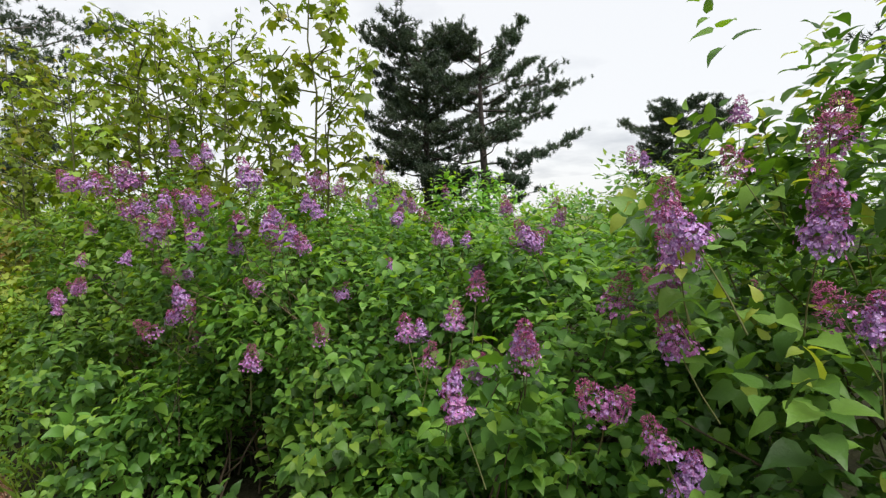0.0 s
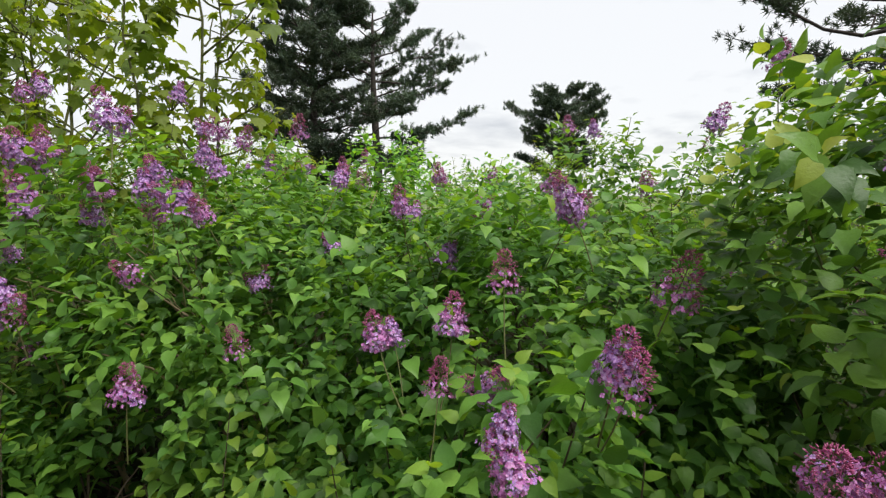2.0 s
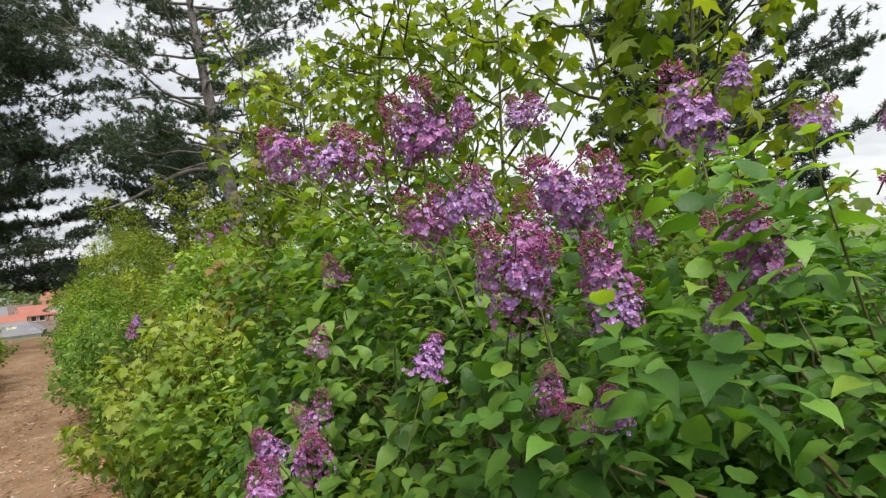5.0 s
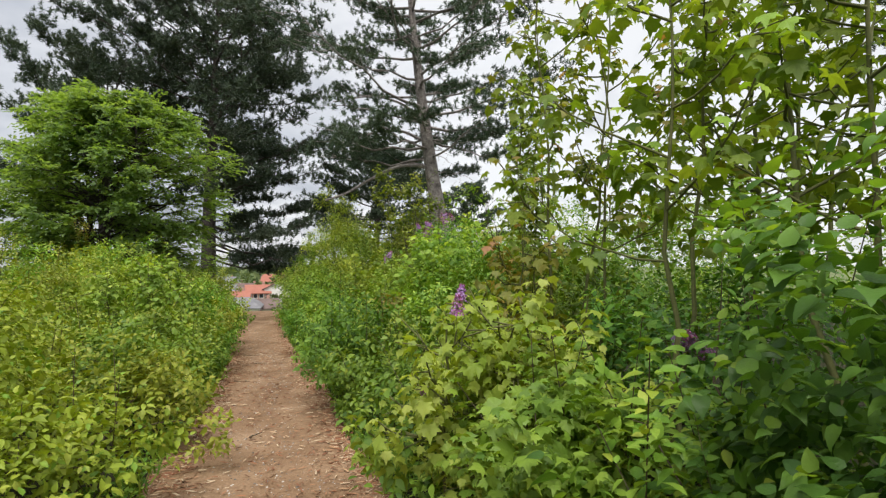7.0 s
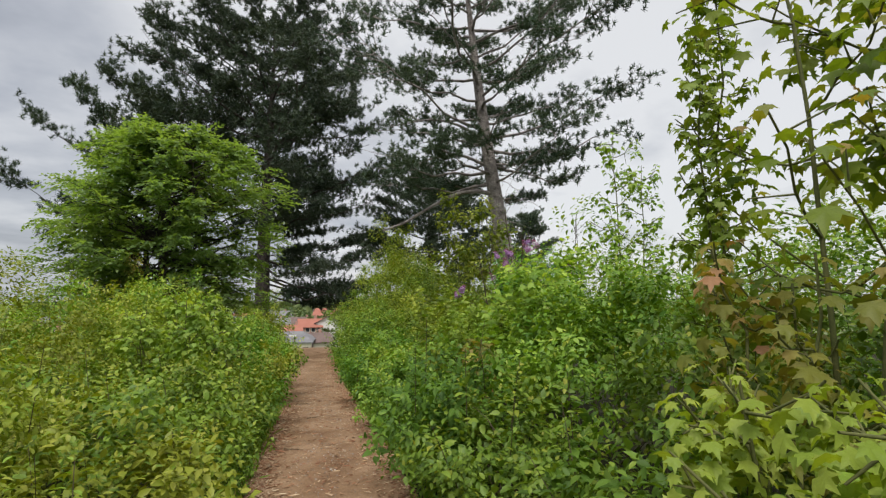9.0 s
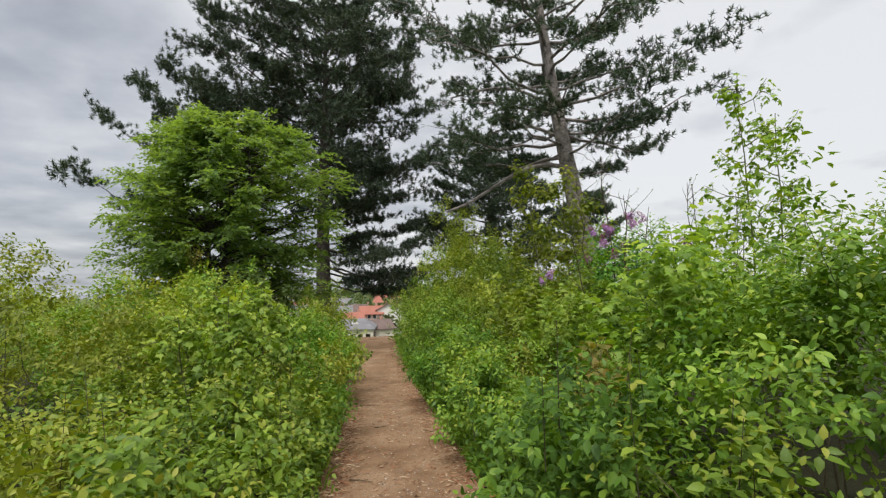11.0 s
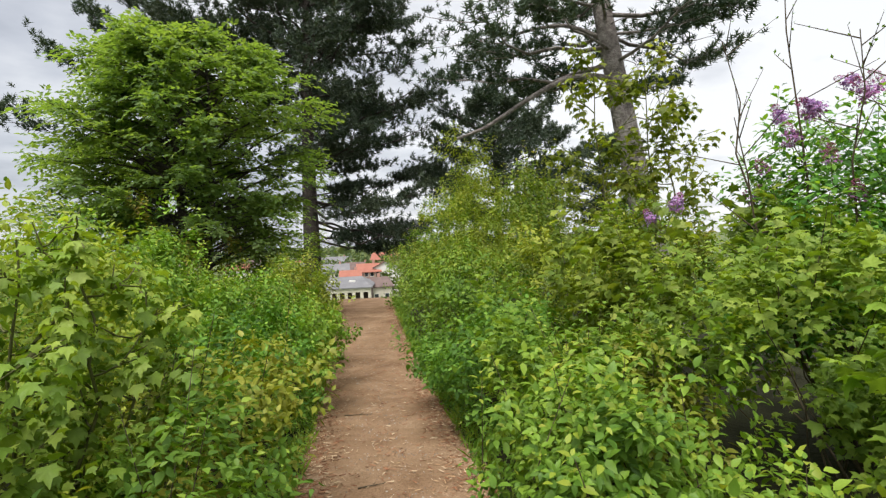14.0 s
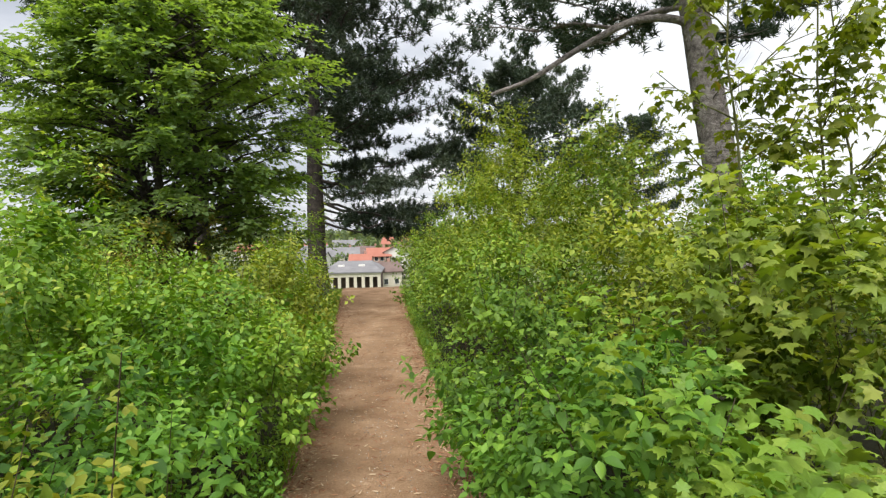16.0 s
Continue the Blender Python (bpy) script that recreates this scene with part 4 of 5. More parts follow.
sapling("maple_sapling", "low bright green maple bush beside the path", "maple", -1.10, 12.7, 1.85, 46, MAPLE, MAPLE_GREEN, 0.09, ((0, 0), (0.5, 0.2), (-0.5, 0.2), (0.2, -0.5), (-0.2, -0.4), (0.3, 0.5)), 10, 0.55, 4, 0.06, 0.014, 0.25, "maple saplings", 0.5, LIME_LEAF, 5)
sapling("maple_sapling", "small maple sapling with bronze new leaves", "maple", 2.42, 10.65, 1.20, 47, MAPLE, BRONZE_LEAF, 0.09, ((0, 0), (0.3, 0.3), (0.35, -0.2)), 5, 0.34, 3, 0.06, 0.010, 0.4, "maple saplings", 0.5, None, 3)
sapling("maple_sapling", "small maple sapling with bronze new leaves", "maple", 2.55, 6.45, 1.85, 48, MAPLE, BRONZE_LEAF, 0.085, ((0, 0), (0.35, 0.2), (0.5, 0.5)), 6, 0.4, 3, 0.07, 0.012, 0.5, "maple saplings", 0.5, None, 2)
sapling("maple_sapling", "bright lime green maple sapling hanging over the hedge", "maple", 2.15, 5.72, 1.30, 49, MAPLE, LIME_LEAF, 0.075, ((0, 0), (0.4, -0.2), (-0.1, 0.3), (0.2, 0.45), (0.6, 0.2)), 11, 0.6, 4, 0.06, 0.014, 0.25, "maple saplings", 0.55, None, 5)

# ---- hedges of mixed shrubs on both sides ----
HG = "mixed shrubs along the footpath"
rh = np.random.default_rng(12)


def hedge_shrub(x, y, rx, ry, h, kind, seed):
    far = 1.0 if y < 14 else 1.0 + 0.045 * (y - 14)
    sz, name, label, mat, leaf, tip = {
        "green": (0.066, "hedge_shrub", "dense green shrub with small leaves", HEDGE_LEAF, OVATE, YELLOW_LEAF),
        "yellow": (0.065, "hedge_shrub", "yellow-green spring shrub with small leaves", YELLOW_LEAF, OVATE, HEDGE_LEAF),
        "nettle": (0.068, "nettle_patch", "dark green nettles at the foot of the hedge", DARK_LEAF, OVATE, HEDGE_LEAF),
        "bronze": (0.060, "bronze_shrub", "reddish bronze leaved shrub", BRONZE_LEAF, OVATE, YELLOW_LEAF),
        "fresh": (0.074, "maple_bush", "bright green bushy young maple with lobed leaves", MAPLE_GREEN, MAPLE, HEDGE_LEAF),
        "sycamore": (0.115, "sycamore_bush", "green sycamore bush with broad layered leaves", MAPLE_GREEN, MAPLE, LIME_LEAF),
        "lilac": (0.066, "lilac_sucker", "low green lilac suckers without flowers", LILAC_LEAF, LILAC, FRESH_LEAF),
    }[kind]
    sz *= far
    if y > 17 or abs(x - 1) > 4:
        leaf = TINY if leaf is OVATE else leaf
    rx, ry = rx * rh.uniform(0.98, 1.16), ry * rh.uniform(0.95, 1.2)
    x, y = x + rh.normal(0, 0.06), y + rh.normal(0, 0.15)
    h = (h - 0.9 * float(land(x, y)) * (1 if y < 20 else 0.8)) * rh.uniform(0.80, 1.18)
    area = 2 * math.pi * (rx * ry) ** 0.5 * h * 0.8 + math.pi * rx * ry
    n = int(min(3000, 0.7 * area / (sz * sz) / 8 * (4.0 if kind not in ("fresh", "sycamore") else 2.4) * (1.0 if 5 < y < 17 and -3 < x < 4 else 0.5)))
    return shrub(name, label, "shrub", x, y, rx, ry, h, leaf, mat, sz, n, seed, 4, sz * 0.6, 8, 0.17, None, 0.5, 0.45, 0.36, 0.4, HG, 0.008, tip,
                 int(7 * rx * ry) + 3, 0.34, 0.17 * far, per=17)


# right of the path: low growth at the edge, taller shrubs behind
SHRUBS_RIGHT_A = [
    (2.7, 2.35, 0.55, 0.7, 0.85, "lilac"), (2.5, 3.5, 0.5, 0.7, 0.75, "lilac"), (2.65, 0.75, 0.5, 0.6, 0.85, "lilac"), (2.55, 1.6, 0.45, 0.6, 0.75, "lilac"), (2.6, -0.1, 0.5, 0.5, 0.75, "lilac"),
    (3.15, 0.2, 0.5, 0.6, 1, "lilac"), (3.05, 1.5, 0.5, 0.6, 1, "lilac"), (2.62, 4.55, 0.55, 0.75, 0.95, "green"), (2.38, 5.75, 0.45, 0.7, 0.8, "fresh"), (2.5, 2.9, 0.45, 0.6, 0.7, "lilac"), (2.8, 4.75, 0.5, 0.55, 1.2, "lilac"),
    (2.85, 1.2, 0.5, 0.6, 0.8, "nettle"), (2.45, 5.6, 0.7, 0.8, 1.15, "fresh"), (2.4, 7, 0.75, 0.9, 1.1, "nettle"), (2.25, 8.4, 0.75, 0.9, 1, "green"), (2.15, 9.8, 0.75, 0.9, 1.15, "nettle"),
]
SHRUBS_RIGHT_B = [
    (2.15, 11.2, 0.8, 0.9, 0.8, "green"), (2, 12.6, 0.75, 0.9, 0.95, "green"), (2.05, 14, 0.8, 0.9, 1.1, "fresh"), (1.95, 15.4, 0.8, 0.9, 0.85, "nettle"), (1.95, 17, 0.8, 1, 1.3, "nettle"),
    (1.9, 18.8, 0.8, 1.1, 1.5, "green"), (1.8, 20.6, 0.8, 1.1, 1.7, "green"), (1.7, 22.6, 0.8, 1.2, 1.9, "green"), (1.6, 25, 0.9, 1.4, 2.1, "green"), (1.5, 28, 0.9, 1.6, 2, "green"),
    (1.3, 31.5, 1, 1.8, 2, "green"), (3.6, 7.4, 0.9, 1, 1.75, "green"), (3.7, 9.4, 1, 1.1, 2.05, "green"), (3.6, 11.3, 1, 1.1, 1.95, "sycamore"), (3.55, 13, 0.9, 1, 1.95, "fresh"),
]
SHRUBS_RIGHT_C = [
    (3.5, 15.2, 1, 1.1, 2.15, "sycamore"), (3.3, 17.2, 1, 1.2, 1.9, "yellow"), (3.2, 19.4, 1, 1.2, 2.4, "green"), (3.1, 22, 1.1, 1.4, 2.7, "yellow"), (3.2, 25.4, 1.2, 1.6, 3.6, "yellow"),
    (3.2, 29, 1.3, 1.8, 3.2, "green"), (5.2, 8.6, 1.2, 1.3, 2.5, "green"), (5.3, 11.2, 1.2, 1.3, 2.7, "green"), (5.2, 17, 1.2, 1.3, 2.2, "green"), (5.2, 20, 1.2, 1.5, 2.5, "green"),
    (5.4, 23.5, 1.4, 1.7, 2.9, "yellow"), (5.6, 27.5, 1.5, 2, 2.8, "green"), (2.55, 13.4, 0.6, 0.6, 0.9, "yellow"), (7.5, 6, 1.5, 1.6, 1.9, "green"), (7.95, 1.5, 1.5, 1.7, 1.8, "green"),
]
SHRUBS_RIGHT_D = [
    (7.6, 10, 1.5, 1.7, 2.1, "green"), (7.8, 14, 1.6, 1.9, 2.2, "green"), (8, 18.5, 1.6, 2, 2.4, "green"), (7.35, -2.8, 1.5, 1.6, 2.2, "green"),
]
SHRUBS_LEFT_A = [
    (-0.15, 6.9, 0.62, 0.8, 0.75, "yellow"), (-0.2, 8.2, 0.62, 0.8, 0.85, "yellow"), (-0.25, 9.5, 0.65, 0.8, 0.8, "green"), (-0.3, 10.9, 0.68, 0.9, 0.60, "green"), (-0.45, 12.3, 0.72, 0.9, 0.55, "nettle"),
    (-0.6, 13.8, 0.75, 0.9, 0.8, "yellow"), (-0.75, 15.3, 0.75, 0.9, 0.8, "nettle"), (-0.85, 16.8, 0.8, 1, 1, "green"), (-1.05, 18.4, 0.85, 1, 1.1, "green"), (-0.88, 20.3, 0.5, 0.7, 1.2, "yellow"),
    (-0.95, 21.3, 0.45, 0.6, 1, "green"), (-1.25, 20.2, 0.85, 1, 1.2, "yellow"), (-2.2, 24.6, 0.9, 1.4, 1.5, "green"), (-2.8, 27.6, 0.9, 1.6, 1.3, "green"), (-1.5, 6.6, 0.9, 1, 1.35, "yellow"),
]
SHRUBS_LEFT_B = [
    (-1.5, 8.4, 0.9, 1, 1.45, "yellow"), (-1.75, 10.1, 0.95, 1.1, 0.80, "yellow"), (-1.95, 11.7, 0.95, 0.9, 0.65, "green"), (-2, 14.4, 1, 1.1, 1.5, "yellow"), (-2.3, 16.4, 1, 1.2, 1.6, "green"),
    (-2.7, 18.6, 1.1, 1.3, 1.7, "green"), (-3.3, 21, 1.1, 1.4, 1.8, "fresh"), (-3.2, 7.6, 1.2, 1.3, 1.75, "green"), (-3.3, 10, 1.2, 1.4, 1.75, "green"), (-3.5, 12.6, 1.3, 1.4, 1.8, "yellow"),
    (-3.8, 15.4, 1.3, 1.5, 1.85, "green"), (-4.4, 18.4, 1.4, 1.6, 1.9, "bronze"), (-5, 21.8, 1.5, 1.7, 2.1, "green"), (-5.6, 25.4, 1.7, 1.9, 2.2, "bronze"), (-4.2, 27.5, 1.3, 1.8, 1.7, "green"),
]
SHRUBS_LEFT_C = [
    (-5.6, 11.5, 1.4, 1.6, 1.9, "green"), (-6, 15, 1.5, 1.8, 2, "yellow"), (-7, 19, 1.8, 2, 2.2, "green"), (-8.4, 24, 2, 2.2, 2.4, "green"), (-8.5, 29, 2, 2.2, 2.3, "green"),
]
for i, v in enumerate(SHRUBS_RIGHT_A + SHRUBS_RIGHT_B + SHRUBS_RIGHT_C + SHRUBS_RIGHT_D + SHRUBS_LEFT_A + SHRUBS_LEFT_B + SHRUBS_LEFT_C):
    hedge_shrub(*v, 500 + 11 * i)


# bare twiggy shrub rising over the hedge
def twiggy(x, y, h, seed):
    r = np.random.default_rng(seed)
    ob = thing("budding_shrub", "thin grey twigs of a shrub just coming into bud", "shrub", (x, y, float(land(x, y))))
    P = []
    for i in range(5):
        lines = []
        top = np.array([r.normal(0, 0.5), r.normal(0, 0.4), h * r.uniform(0.7, 1.05)])
        m = bend((0, 0, 0), top, (top[0] * 0.2, top[1] * 0.2, 0), 8, 0.03)
        lines.append((m, np.linspace(0.020, 0.004, 8)))
        for j in range(14):
            u = r.uniform(0.35, 0.98)
            b = np.array([np.interp(u, np.linspace(0, 1, 8), m[:, c]) for c in range(3)])
            e = b + np.array([r.normal(0, 0.20), r.normal(0, 0.20), r.uniform(0.10, 0.40)])
            lines.append((bend(b, e, (0, 0, 0), 3), np.linspace(0.005, 0.002, 3)))
            P += [b * (1 - f) + e * f for f in (0.5, 0.8, 1.0)]
        child("stem", tubes("budding_stem", lines, STEM, 4), ob)
    P = np.array(P)
    child("foliage", scatter("buds", TINY, P, r.normal(size=P.shape) + [0, 0, 0.8], r.normal(size=P.shape), r.uniform(0.02, 0.04, len(P)), HEDGE_LEAF), ob)


twiggy(4.3, 13.6, 3.7, 61)
twiggy(5.6, 13.9, 3.4, 62)
twiggy(-3.6, 11.2, 2.5, 63)
twiggy(-5.4, 13.4, 2.6, 64)


# ---- small growth and litter on the ground ----
def ground_growth():
    r = np.random.default_rng(90)
    n = 9000
    y = r.uniform(2, 36, n)
    side = r.choice([-1, 1], n)
    off = np.abs(r.normal(0, 0.22, n))
    x = path_mid(y) + side * (path_half(y) + 0.02 + off)
    P = np.stack([x, y, land(x, y) - 0.005], -1)
    A = r.normal(0, 0.45, (n, 3)) + [0, 0, 1]
    shape = (np.array([(-0.03, 0, 0), (0.03, 0, 0), (0.02, 0.6, 0.05), (0, 1, 0.25)], float), np.zeros((0, 4), int), np.array([(0, 1, 2), (0, 2, 3)]))
    ob = new("grass", scatter("grass", shape, P, A, r.normal(size=(n, 3)), r.uniform(0.06, 0.2, n), GRASS))
    tagged(ob, "short green grass along the path edges", "grass", kind="stuff")
    n = 3600
    y = r.uniform(3.5, 34, n)
    side = r.choice([-1, 1], n)
    off = np.abs(r.normal(0, 0.28, n)) + 0.04
    x = path_mid(y) + side * (path_half(y) + off)
    c = np.stack([x, y, land(x, y) + r.uniform(0.03, 0.06, n) + off * r.uniform(0.1, 0.9, n)], -1)
    d = unit(np.stack([-side * 0.5, 0 * y, 0 * y + 0.7], -1) + r.normal(0, 0.4, (n, 3)))
    P, A, N, S = twig_leaves(c, d, r, 3, 0.03, 0.055, 0.4, 0.3)
    ob = new("ground_plants", scatter("ground_plants", SMALL, P, A, N, S, [DARK_LEAF, HEDGE_LEAF], (r.uniform(size=len(P)) < 0.5).astype(int)))
    tagged(ob, "low leafy plants at the foot of the hedges", "ground plants", kind="stuff")
    n = 30000
    y = 1.5 + 32 * r.uniform(0, 1, n) ** 1.4
    side = r.choice([-1, 1], n)
    off = np.where(r.uniform(size=n) < 0.80, np.abs(r.normal(0, 0.17, n)), r.uniform(0, 0.9, n))
    x = path_mid(y) + side * (path_half(y) + 0.06 - off)
    P = np.stack([x, y, land(x, y) + 0.022], -1)
    a = r.uniform(0, 6.28, n)
    A = np.stack([np.cos(a), np.sin(a), r.normal(0, 0.08, n)], -1)
    N = r.normal(0, 0.25, (n, 3)) + [0, 0, 1]
    strip = (np.array([(-0.075, 0, 0), (0.075, 0, 0), (0.06, 0.6, 0.06), (0, 1, 0), (0, 0.4, -0.06)], float), np.array([(0, 1, 2, 3)]), np.array([(0, 3, 4), (1, 4, 2)]))
    ob = new("leaf_litter", scatter("leaf_litter", strip, P, A, N, r.uniform(0.018, 0.08, n), LITTER))
    tagged(ob, "dry brown twigs and leaf litter on the path", "litter", kind="stuff")
    n = 9000
    y = r.uniform(3, 28, n)
    x = path_mid(y) + r.uniform(-1, 1, n) * path_half(y)
    P = np.stack([x, y, land(x, y) + 0.004], -1)
    v = np.array([(1, 0, 0), (0, 1, 0), (-1, 0, 0), (0, -1, 0), (0.1, 0.1, 0.7), (0, 0, -0.6)], float)
    t = np.array([(0, 1, 4), (1, 2, 4), (2, 3, 4), (3, 0, 4)])
    a = r.uniform(0, 6.28, n)
    ob = new("gravel", scatter("gravel", (v, np.zeros((0, 4), int), t), P, np.stack([np.cos(a), np.sin(a), 0 * a], -1), np.tile([0, 0, 1.0], (n, 1)), r.uniform(0.003, 0.011, n), STONE))
    tagged(ob, "small grey and pale stones trodden into the path", "gravel", kind="stuff")


ground_growth()


def stick(x, y, length, turn, seed):
    """A crooked dead twig with a side spur, lying on the path."""
    r = np.random.default_rng(seed)
    ob = thing("stick", "dry brown stick lying on the footpath", "stick", (x, y, float(land(x, y)) + 0.018), "sticks on the path")
    w = np.array([math.cos(turn), math.sin(turn), 0])
    pts = bend(-w * length / 2, w * length / 2, (0, 0, 0.004), 8, 0.004)
    pts[:, 2] = 0.003
    spur = bend(pts[4], pts[4] + (w * 0.6 + np.array([-w[1], w[0], 0]) * 0.8) * length * 0.22, (0, 0, 0.003), 4)
    child("twig", tubes("twig", [(pts, np.linspace(0.007, 0.003, 8))], STEM, 6, True, 0.08), ob)
    child("spur", tubes("spur", [(spur, np.linspace(0.004, 0.002, 4))], STEM, 5), ob)


for k, (x, y, length, turn) in enumerate([(0.30, 16.6, 0.36, -0.05), (0.62, 14.1, 0.22, 0.3), (1.28, 13.6, 0.20, 2.3), (0.95, 8.3, 0.16, 0.9), (0.55, 11.4, 0.24, -0.4)]):
    stick(x, y, length, turn, 800 + k)


# ---- the town below ----
def quads(name, boxes, mat):
    """One mesh of boxes (x0, y0, z0, x1, y1, z1)."""
    V, F = [], []
    for x0, y0, z0, x1, y1, z1 in boxes:
        k = len(V)
        V += [(x0, y0, z0), (x1, y0, z0), (x1, y1, z0), (x0, y1, z0), (x0, y0, z1), (x1, y0, z1), (x1, y1, z1), (x0, y1, z1)]
        F += [[k + i for i in f] for f in ((0, 3, 2, 1), (4, 5, 6, 7), (0, 1, 5, 4), (1, 2, 6, 5), (2, 3, 7, 6), (3, 0, 4, 7))]
    return mesh_of(name, np.array(V, float), [np.array(F)], mat)


def gable(name, w, l, rise, over, mat, thick=0.25):
    """A pitched roof over a plan w by l, its ridge along x, eaves at z 0, gable ends closed below the slabs."""
    a, b = w / 2 + over, l / 2 + over
    s = rise / (l / 2)
    e = -over * s
    V, F = [], []
    for sg in (-1, 1):
        k = len(V)
        V += [(-a, sg * b, e), (a, sg * b, e), (a, 0, rise), (-a, 0, rise), (-a, sg * b, e + thick), (a, sg * b, e + thick), (a, 0, rise + thick), (-a, 0, rise + thick)]
        F += [[k + i for i in f] for f in ((0, 3, 2, 1), (4, 5, 6, 7), (0, 1, 5, 4), (1, 2, 6, 5), (2, 3, 7, 6), (3, 0, 4, 7))]
    return mesh_of(name, np.array(V, float), [np.array(F)], mat)


def gable_wall(name, w, l, h, rise, mat):
    x, y = w / 2, l / 2
    V = [(-x, -y, 0), (x, -y, 0), (x, y, 0), (-x, y, 0), (-x, -y, h), (x, -y, h), (x, y, h), (-x, y, h), (-x, 0, h + rise), (x, 0, h + rise)]
    return mesh_of(name, np.array(V, float), [np.array([(0, 1, 5, 4), (2, 3, 7, 6)]), np.array([(1, 2, 6), (1, 6, 5), (5, 6, 9), (3, 0, 4), (3, 4, 7), (7, 4, 8)])], mat)


def house(label, x, y, w, l, h, rise, wall, roof, turn=0, cols=4, rows=2, chimney=True, base=None):
    z = float(land(x, y)) if base is None else base
    ob = thing("house", label, "house", (x, y, z - 0.3), "houses of the town below")
    ob.rotation_euler.z = radians(turn)
    child("wall", gable_wall("house_wall", w, l, h, rise, wall), ob)
    r = child("roof", gable("house_roof", w, l, rise, 0.5, roof), ob)
    r.location.z = h
    if chimney:
        c = child("chimney", quads("chimney", [(-0.4, -0.4, 0, 0.4, 0.4, 1.6)], BRICK_WALL), r)
        c.location = (w * 0.25, 0.3, rise - 0.4)
    pane = quads("window", [(-0.55, -0.06, 0, 0.55, 0.05, 1.4)], PANE)
    frame_me = quads("window_frame", [(-0.68, -0.10, -0.12, -0.55, 0.06, 1.52), (0.55, -0.10, -0.12, 0.68, 0.06, 1.52), (-0.55, -0.10, 1.4, 0.55, 0.06, 1.52), (-0.55, -0.14, -0.14, 0.55, 0.06, 0)], WHITE_WALL)
    for i in range(cols):
        for j in range(rows):
            p = child("window", pane, ob)
            p.location = (-w / 2 + w * (i + 0.5) / cols, -l / 2, h * (j + 0.35) / rows)
            child("window_frame", frame_me, p)
    return ob


def arcade():
    """The long low cream building with a row of openings between piers, under a grey roof."""
    ob = thing("arcaded_building", "long low cream building with seven dark openings", "building", (-14.4, 140.5, -14.4))
    w, h, n = 13.6, 5.9, 7
    pier = quads("pier", [(-0.38, -0.3, 0, 0.38, 0.3, 4.95)], RENDER_WALL)
    for i in range(n + 1):
        p = child("pier", pier, ob)
        p.location = (-w / 2 + w * i / n, 0, 0)
    child("lintel", quads("lintel", [(-w / 2 - 0.4, -0.33, 4.95, w / 2 + 0.4, 0.3, h)], RENDER_WALL), ob)
    child("back_wall", quads("back_wall", [(-w / 2, 2.2, 0, w / 2, 2.5, h), (-w / 2 - 0.3, 0.3, 0, -w / 2, 12, h), (w / 2, 0.3, 0, w / 2 + 0.3, 12, h)], BROWN_ROOF), ob)
    V = [(-w / 2 - 0.8, -0.7, h), (w / 2 + 0.8, -0.7, h), (w / 2 - 2.5, 9, h + 2.3), (-w / 2 + 2.5, 9, h + 2.3), (-w / 2 - 0.8, 18, h), (w / 2 + 0.8, 18, h)]
    V += [(a, b, c + 0.3) for a, b, c in V]
    F4 = [(0, 1, 7, 6), (6, 7, 8, 9), (9, 8, 11, 10), (0, 3, 2, 1), (3, 4, 5, 2)]
    F3 = [(6, 9, 10), (7, 11, 8)]
    child("roof", mesh_of("arcade_roof", np.array(V, float), [np.array(F4), np.array(F3)], GREY_ROOF), ob)
    for sx in (-3.0, 2.2):
        s = child("skylight", quads("skylight", [(-0.8, -0.5, 0, 0.8, 0.5, 0.5)], WHITE_WALL), ob)
        s.location = (sx, 4.5, h + 1.3)


arcade()
house("low house with a dark brown gabled roof", -8.0, 156, 9, 9, 5.2, 2.2, RENDER_WALL, BROWN_ROOF, 20, 3, 1)
house("pink brick apartment house with an orange tiled roof", -15.6, 176, 6.2, 9, 5.6, 2.2, BRICK_WALL, RED_TILE, 4, 3, 3, base=-13.0)
house("tall pink brick apartment house with an orange tiled roof", -10.6, 186, 7.2, 10, 7.0, 2.4, BRICK_WALL, RED_TILE, 6, 4, 3, base=-13.0)
house("white rendered house with a pale roof", -3.6, 184, 5, 9, 8.2, 2.2, WHITE_WALL, BROWN_ROOF, 80, 3, 3, base=-13.0)
house("white house with a grey roof among gardens", -31.0, 172, 10, 9, 4.8, 2.6, WHITE_WALL, GREY_ROOF, 15, 3, 2)
house("white gabled house with a grey roof", -36.0, 205, 11, 10, 6.0, 3.2, WHITE_WALL, GREY_ROOF, -12, 4, 2)
house("grey roofed house behind the garden trees", -29.0, 232, 14, 10, 6.5, 3.2, RENDER_WALL, GREY_ROOF, 8, 4, 2)
house("brick house with a brown roof further off", -20.0, 262, 12, 10, 6, 3.4, BRICK_WALL, BROWN_ROOF, -8, 5, 2)
house("cream house with a brown roof further off", 2.0, 240, 13, 10, 6.5, 3.2, RENDER_WALL, BROWN_ROOF, 14, 4, 2)
house("distant white house with a grey roof", -52.0, 290, 15, 11, 6, 3.6, WHITE_WALL, GREY_ROOF, 10, 4, 2)
house("distant cream house with a grey roof", -40.0, 340, 18, 11, 8, 3.6, RENDER_WALL, GREY_ROOF, 0, 5, 2)
house("distant brick house with a red roof", -8.0, 330, 18, 12, 9, 4, BRICK_WALL, RED_TILE, -15, 5, 2)
rt = np.random.default_rng(33)
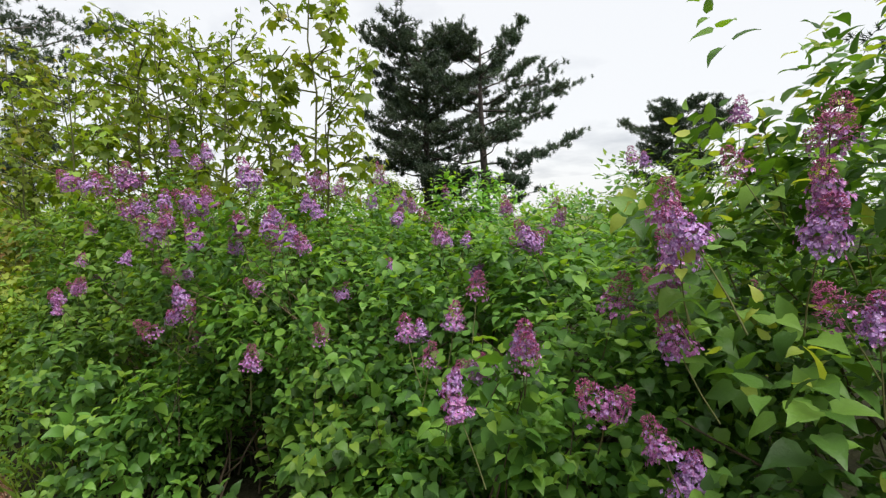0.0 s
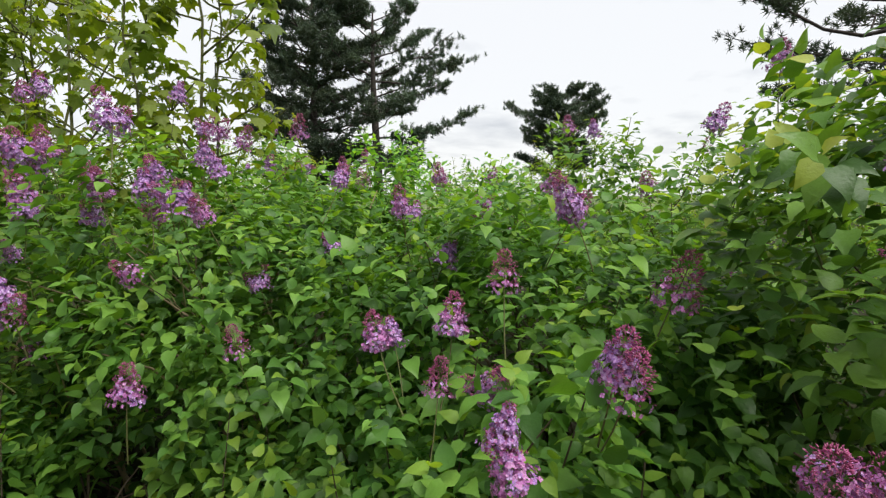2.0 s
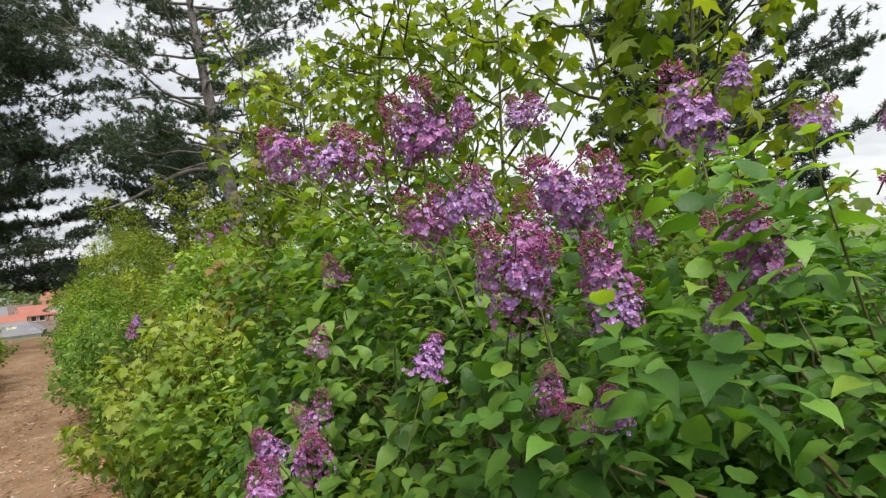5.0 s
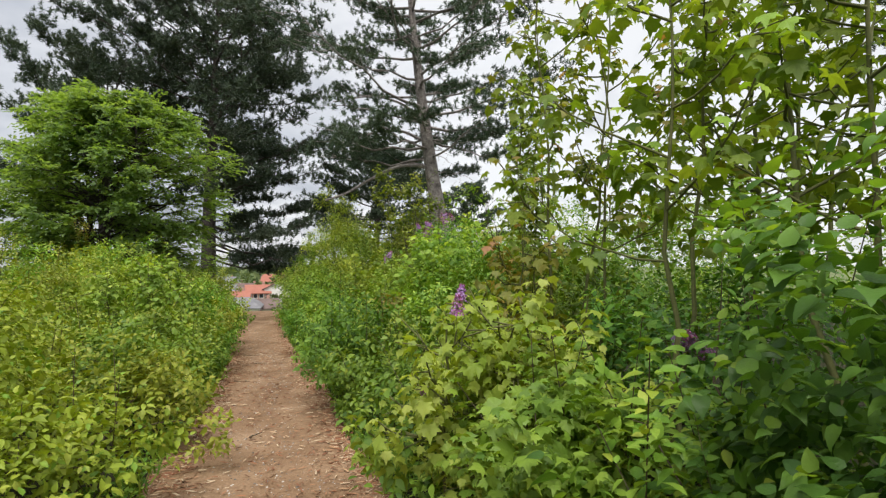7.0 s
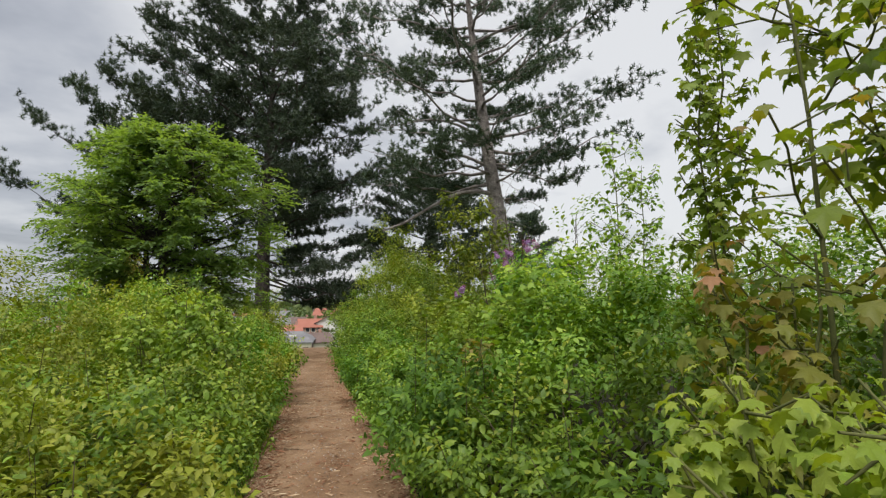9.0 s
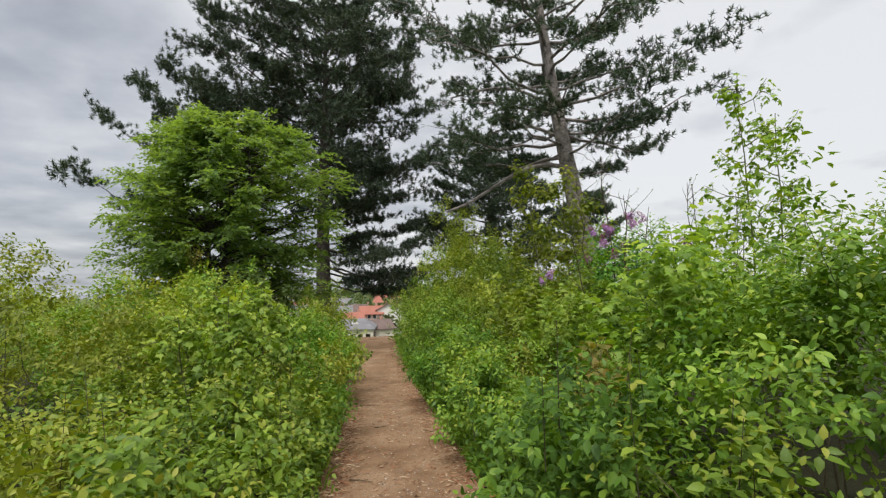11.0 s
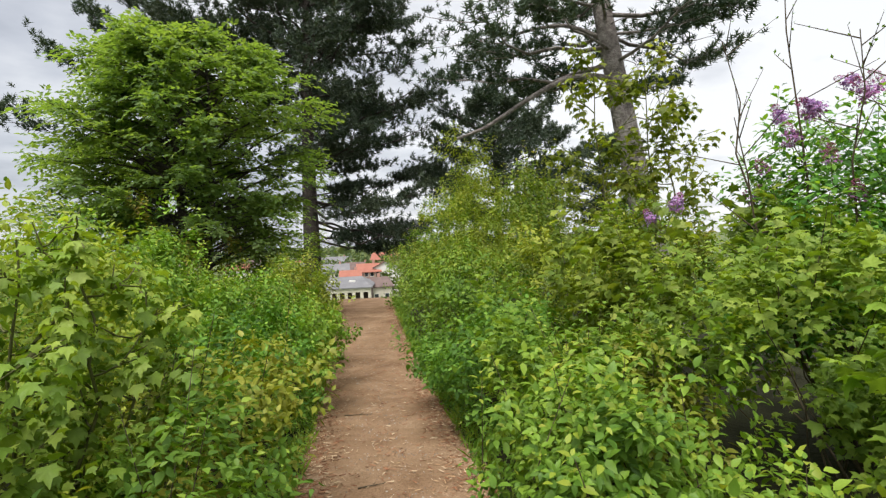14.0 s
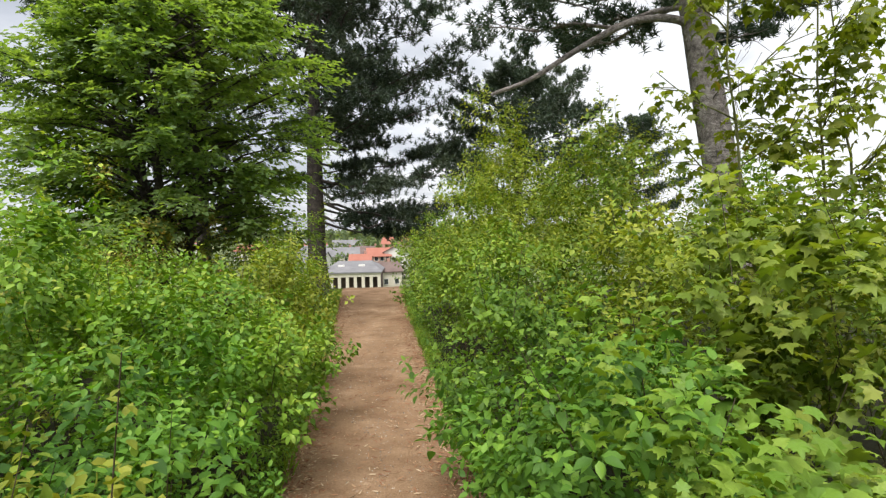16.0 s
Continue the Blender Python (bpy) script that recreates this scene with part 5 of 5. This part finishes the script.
for i in range(26):
    x, y = rt.uniform(-190, 110), rt.uniform(300, 620)
    house("far house with a tiled roof in the town", float(x), float(y), float(rt.uniform(11, 20)), 10, float(rt.uniform(5, 8)), 3.5,
          (WHITE_WALL, RENDER_WALL, BRICK_WALL)[i % 3], (RED_TILE, GREY_ROOF, BROWN_ROOF, GREY_ROOF, BROWN_ROOF)[int(rt.integers(0, 5))], float(rt.uniform(-30, 30)), 3, 2, i % 2 == 0)
new_road = mesh_of("road", np.stack([np.array([2.5, 6.5, 4.0, 0.5, 9, 14]), np.array([128, 128, 175, 175, 260, 260.0]), np.array([-14.1, -14.1, -14.1, -14.1, -14.2, -14.2]) + 0.25], -1), [np.array([(0, 1, 2, 3), (3, 2, 5, 4)])], ROAD)
tagged(new("road", new_road), "pale road leading through the town", "road", kind="structure")


def town_tree(x, y, h, w, seed):
    r = np.random.default_rng(seed)
    ob = thing("town_tree", "rounded green tree between the houses", "tree", (x, y, float(land(x, y)) - 0.2), "trees of the town")
    child("trunk", tubes("town_tree_trunk", [(bend((0, 0, 0), (0.2, 0, h * 0.6), (0.1, 0, 0), 5), np.linspace(0.35, 0.1, 5))], DARK_BARK, 6), ob)
    n = 420
    d = unit(r.normal(size=(n, 3)))
    p = d * (1 + 0.22 * lumps(d, seed))[:, None] * (r.uniform(0.4, 1, n) ** 0.4)[:, None] * np.array([w, w, h * 0.42]) + [0, 0, h * 0.58]
    child("crown", scatter("town_tree_crown", TINY, p, d + r.normal(0, 0.6, (n, 3)), d + [0, 0, 0.8] + r.normal(0, 0.4, (n, 3)), r.uniform(0.8, 1.7, n) * (h / 9), FAR_LEAF), ob)


for i, (x, y, h, w) in enumerate([(-4.5, 168, 8, 3.4), (2.5, 172, 7, 3.4), (-26, 160, 7, 4), (-23.5, 196, 8, 4), (4.8, 205, 12, 6), (9, 230, 13, 7), (-40, 185, 8, 5), (-33, 255, 11, 6),
                                  (-12, 235, 10, 5), (-5, 250, 13, 7), (-1, 285, 14, 8), (-26, 305, 13, 7), (-60, 260, 12, 7), (12, 270, 14, 8), (-46, 230, 9, 5), (20, 190, 10, 5), (7.5, 150, 5, 3), (10, 142, 6, 3.5)]):
    town_tree(x, y, h, w, 700 + i)


def far_woods():
    r = np.random.default_rng(95)
    n = 9000
    y = np.concatenate([r.uniform(380, 1000, n // 3), r.uniform(1000, 3200, n - n // 3)])
    x = r.uniform(-0.55, 0.4, n) * y
    keep = np.sin(x * 0.011 + 1) + np.sin(y * 0.009 + x * 0.004) > 0.1
    x, y = x[keep], y[keep]
    n = len(x)
    k = 5
    s = r.uniform(7, 13, n)
    c = np.stack([x, y, land(x, y) + s * 0.5], -1)
    P = (c[:, None] + r.normal(0, 0.35, (n, k, 3)) * s[:, None, None]).reshape(-1, 3)
    m = len(P)
    ob = new("far_woods", scatter("far_woods", TINY, P, r.normal(size=(m, 3)) + [0, 0, 0.4], r.normal(size=(m, 3)) + [0, -0.7, 0.6], np.repeat(s, k) * r.uniform(0.7, 1.2, m), FAR_LEAF))
    tagged(ob, "far green woods and gardens up to the skyline", "woods", kind="stuff")


far_woods()
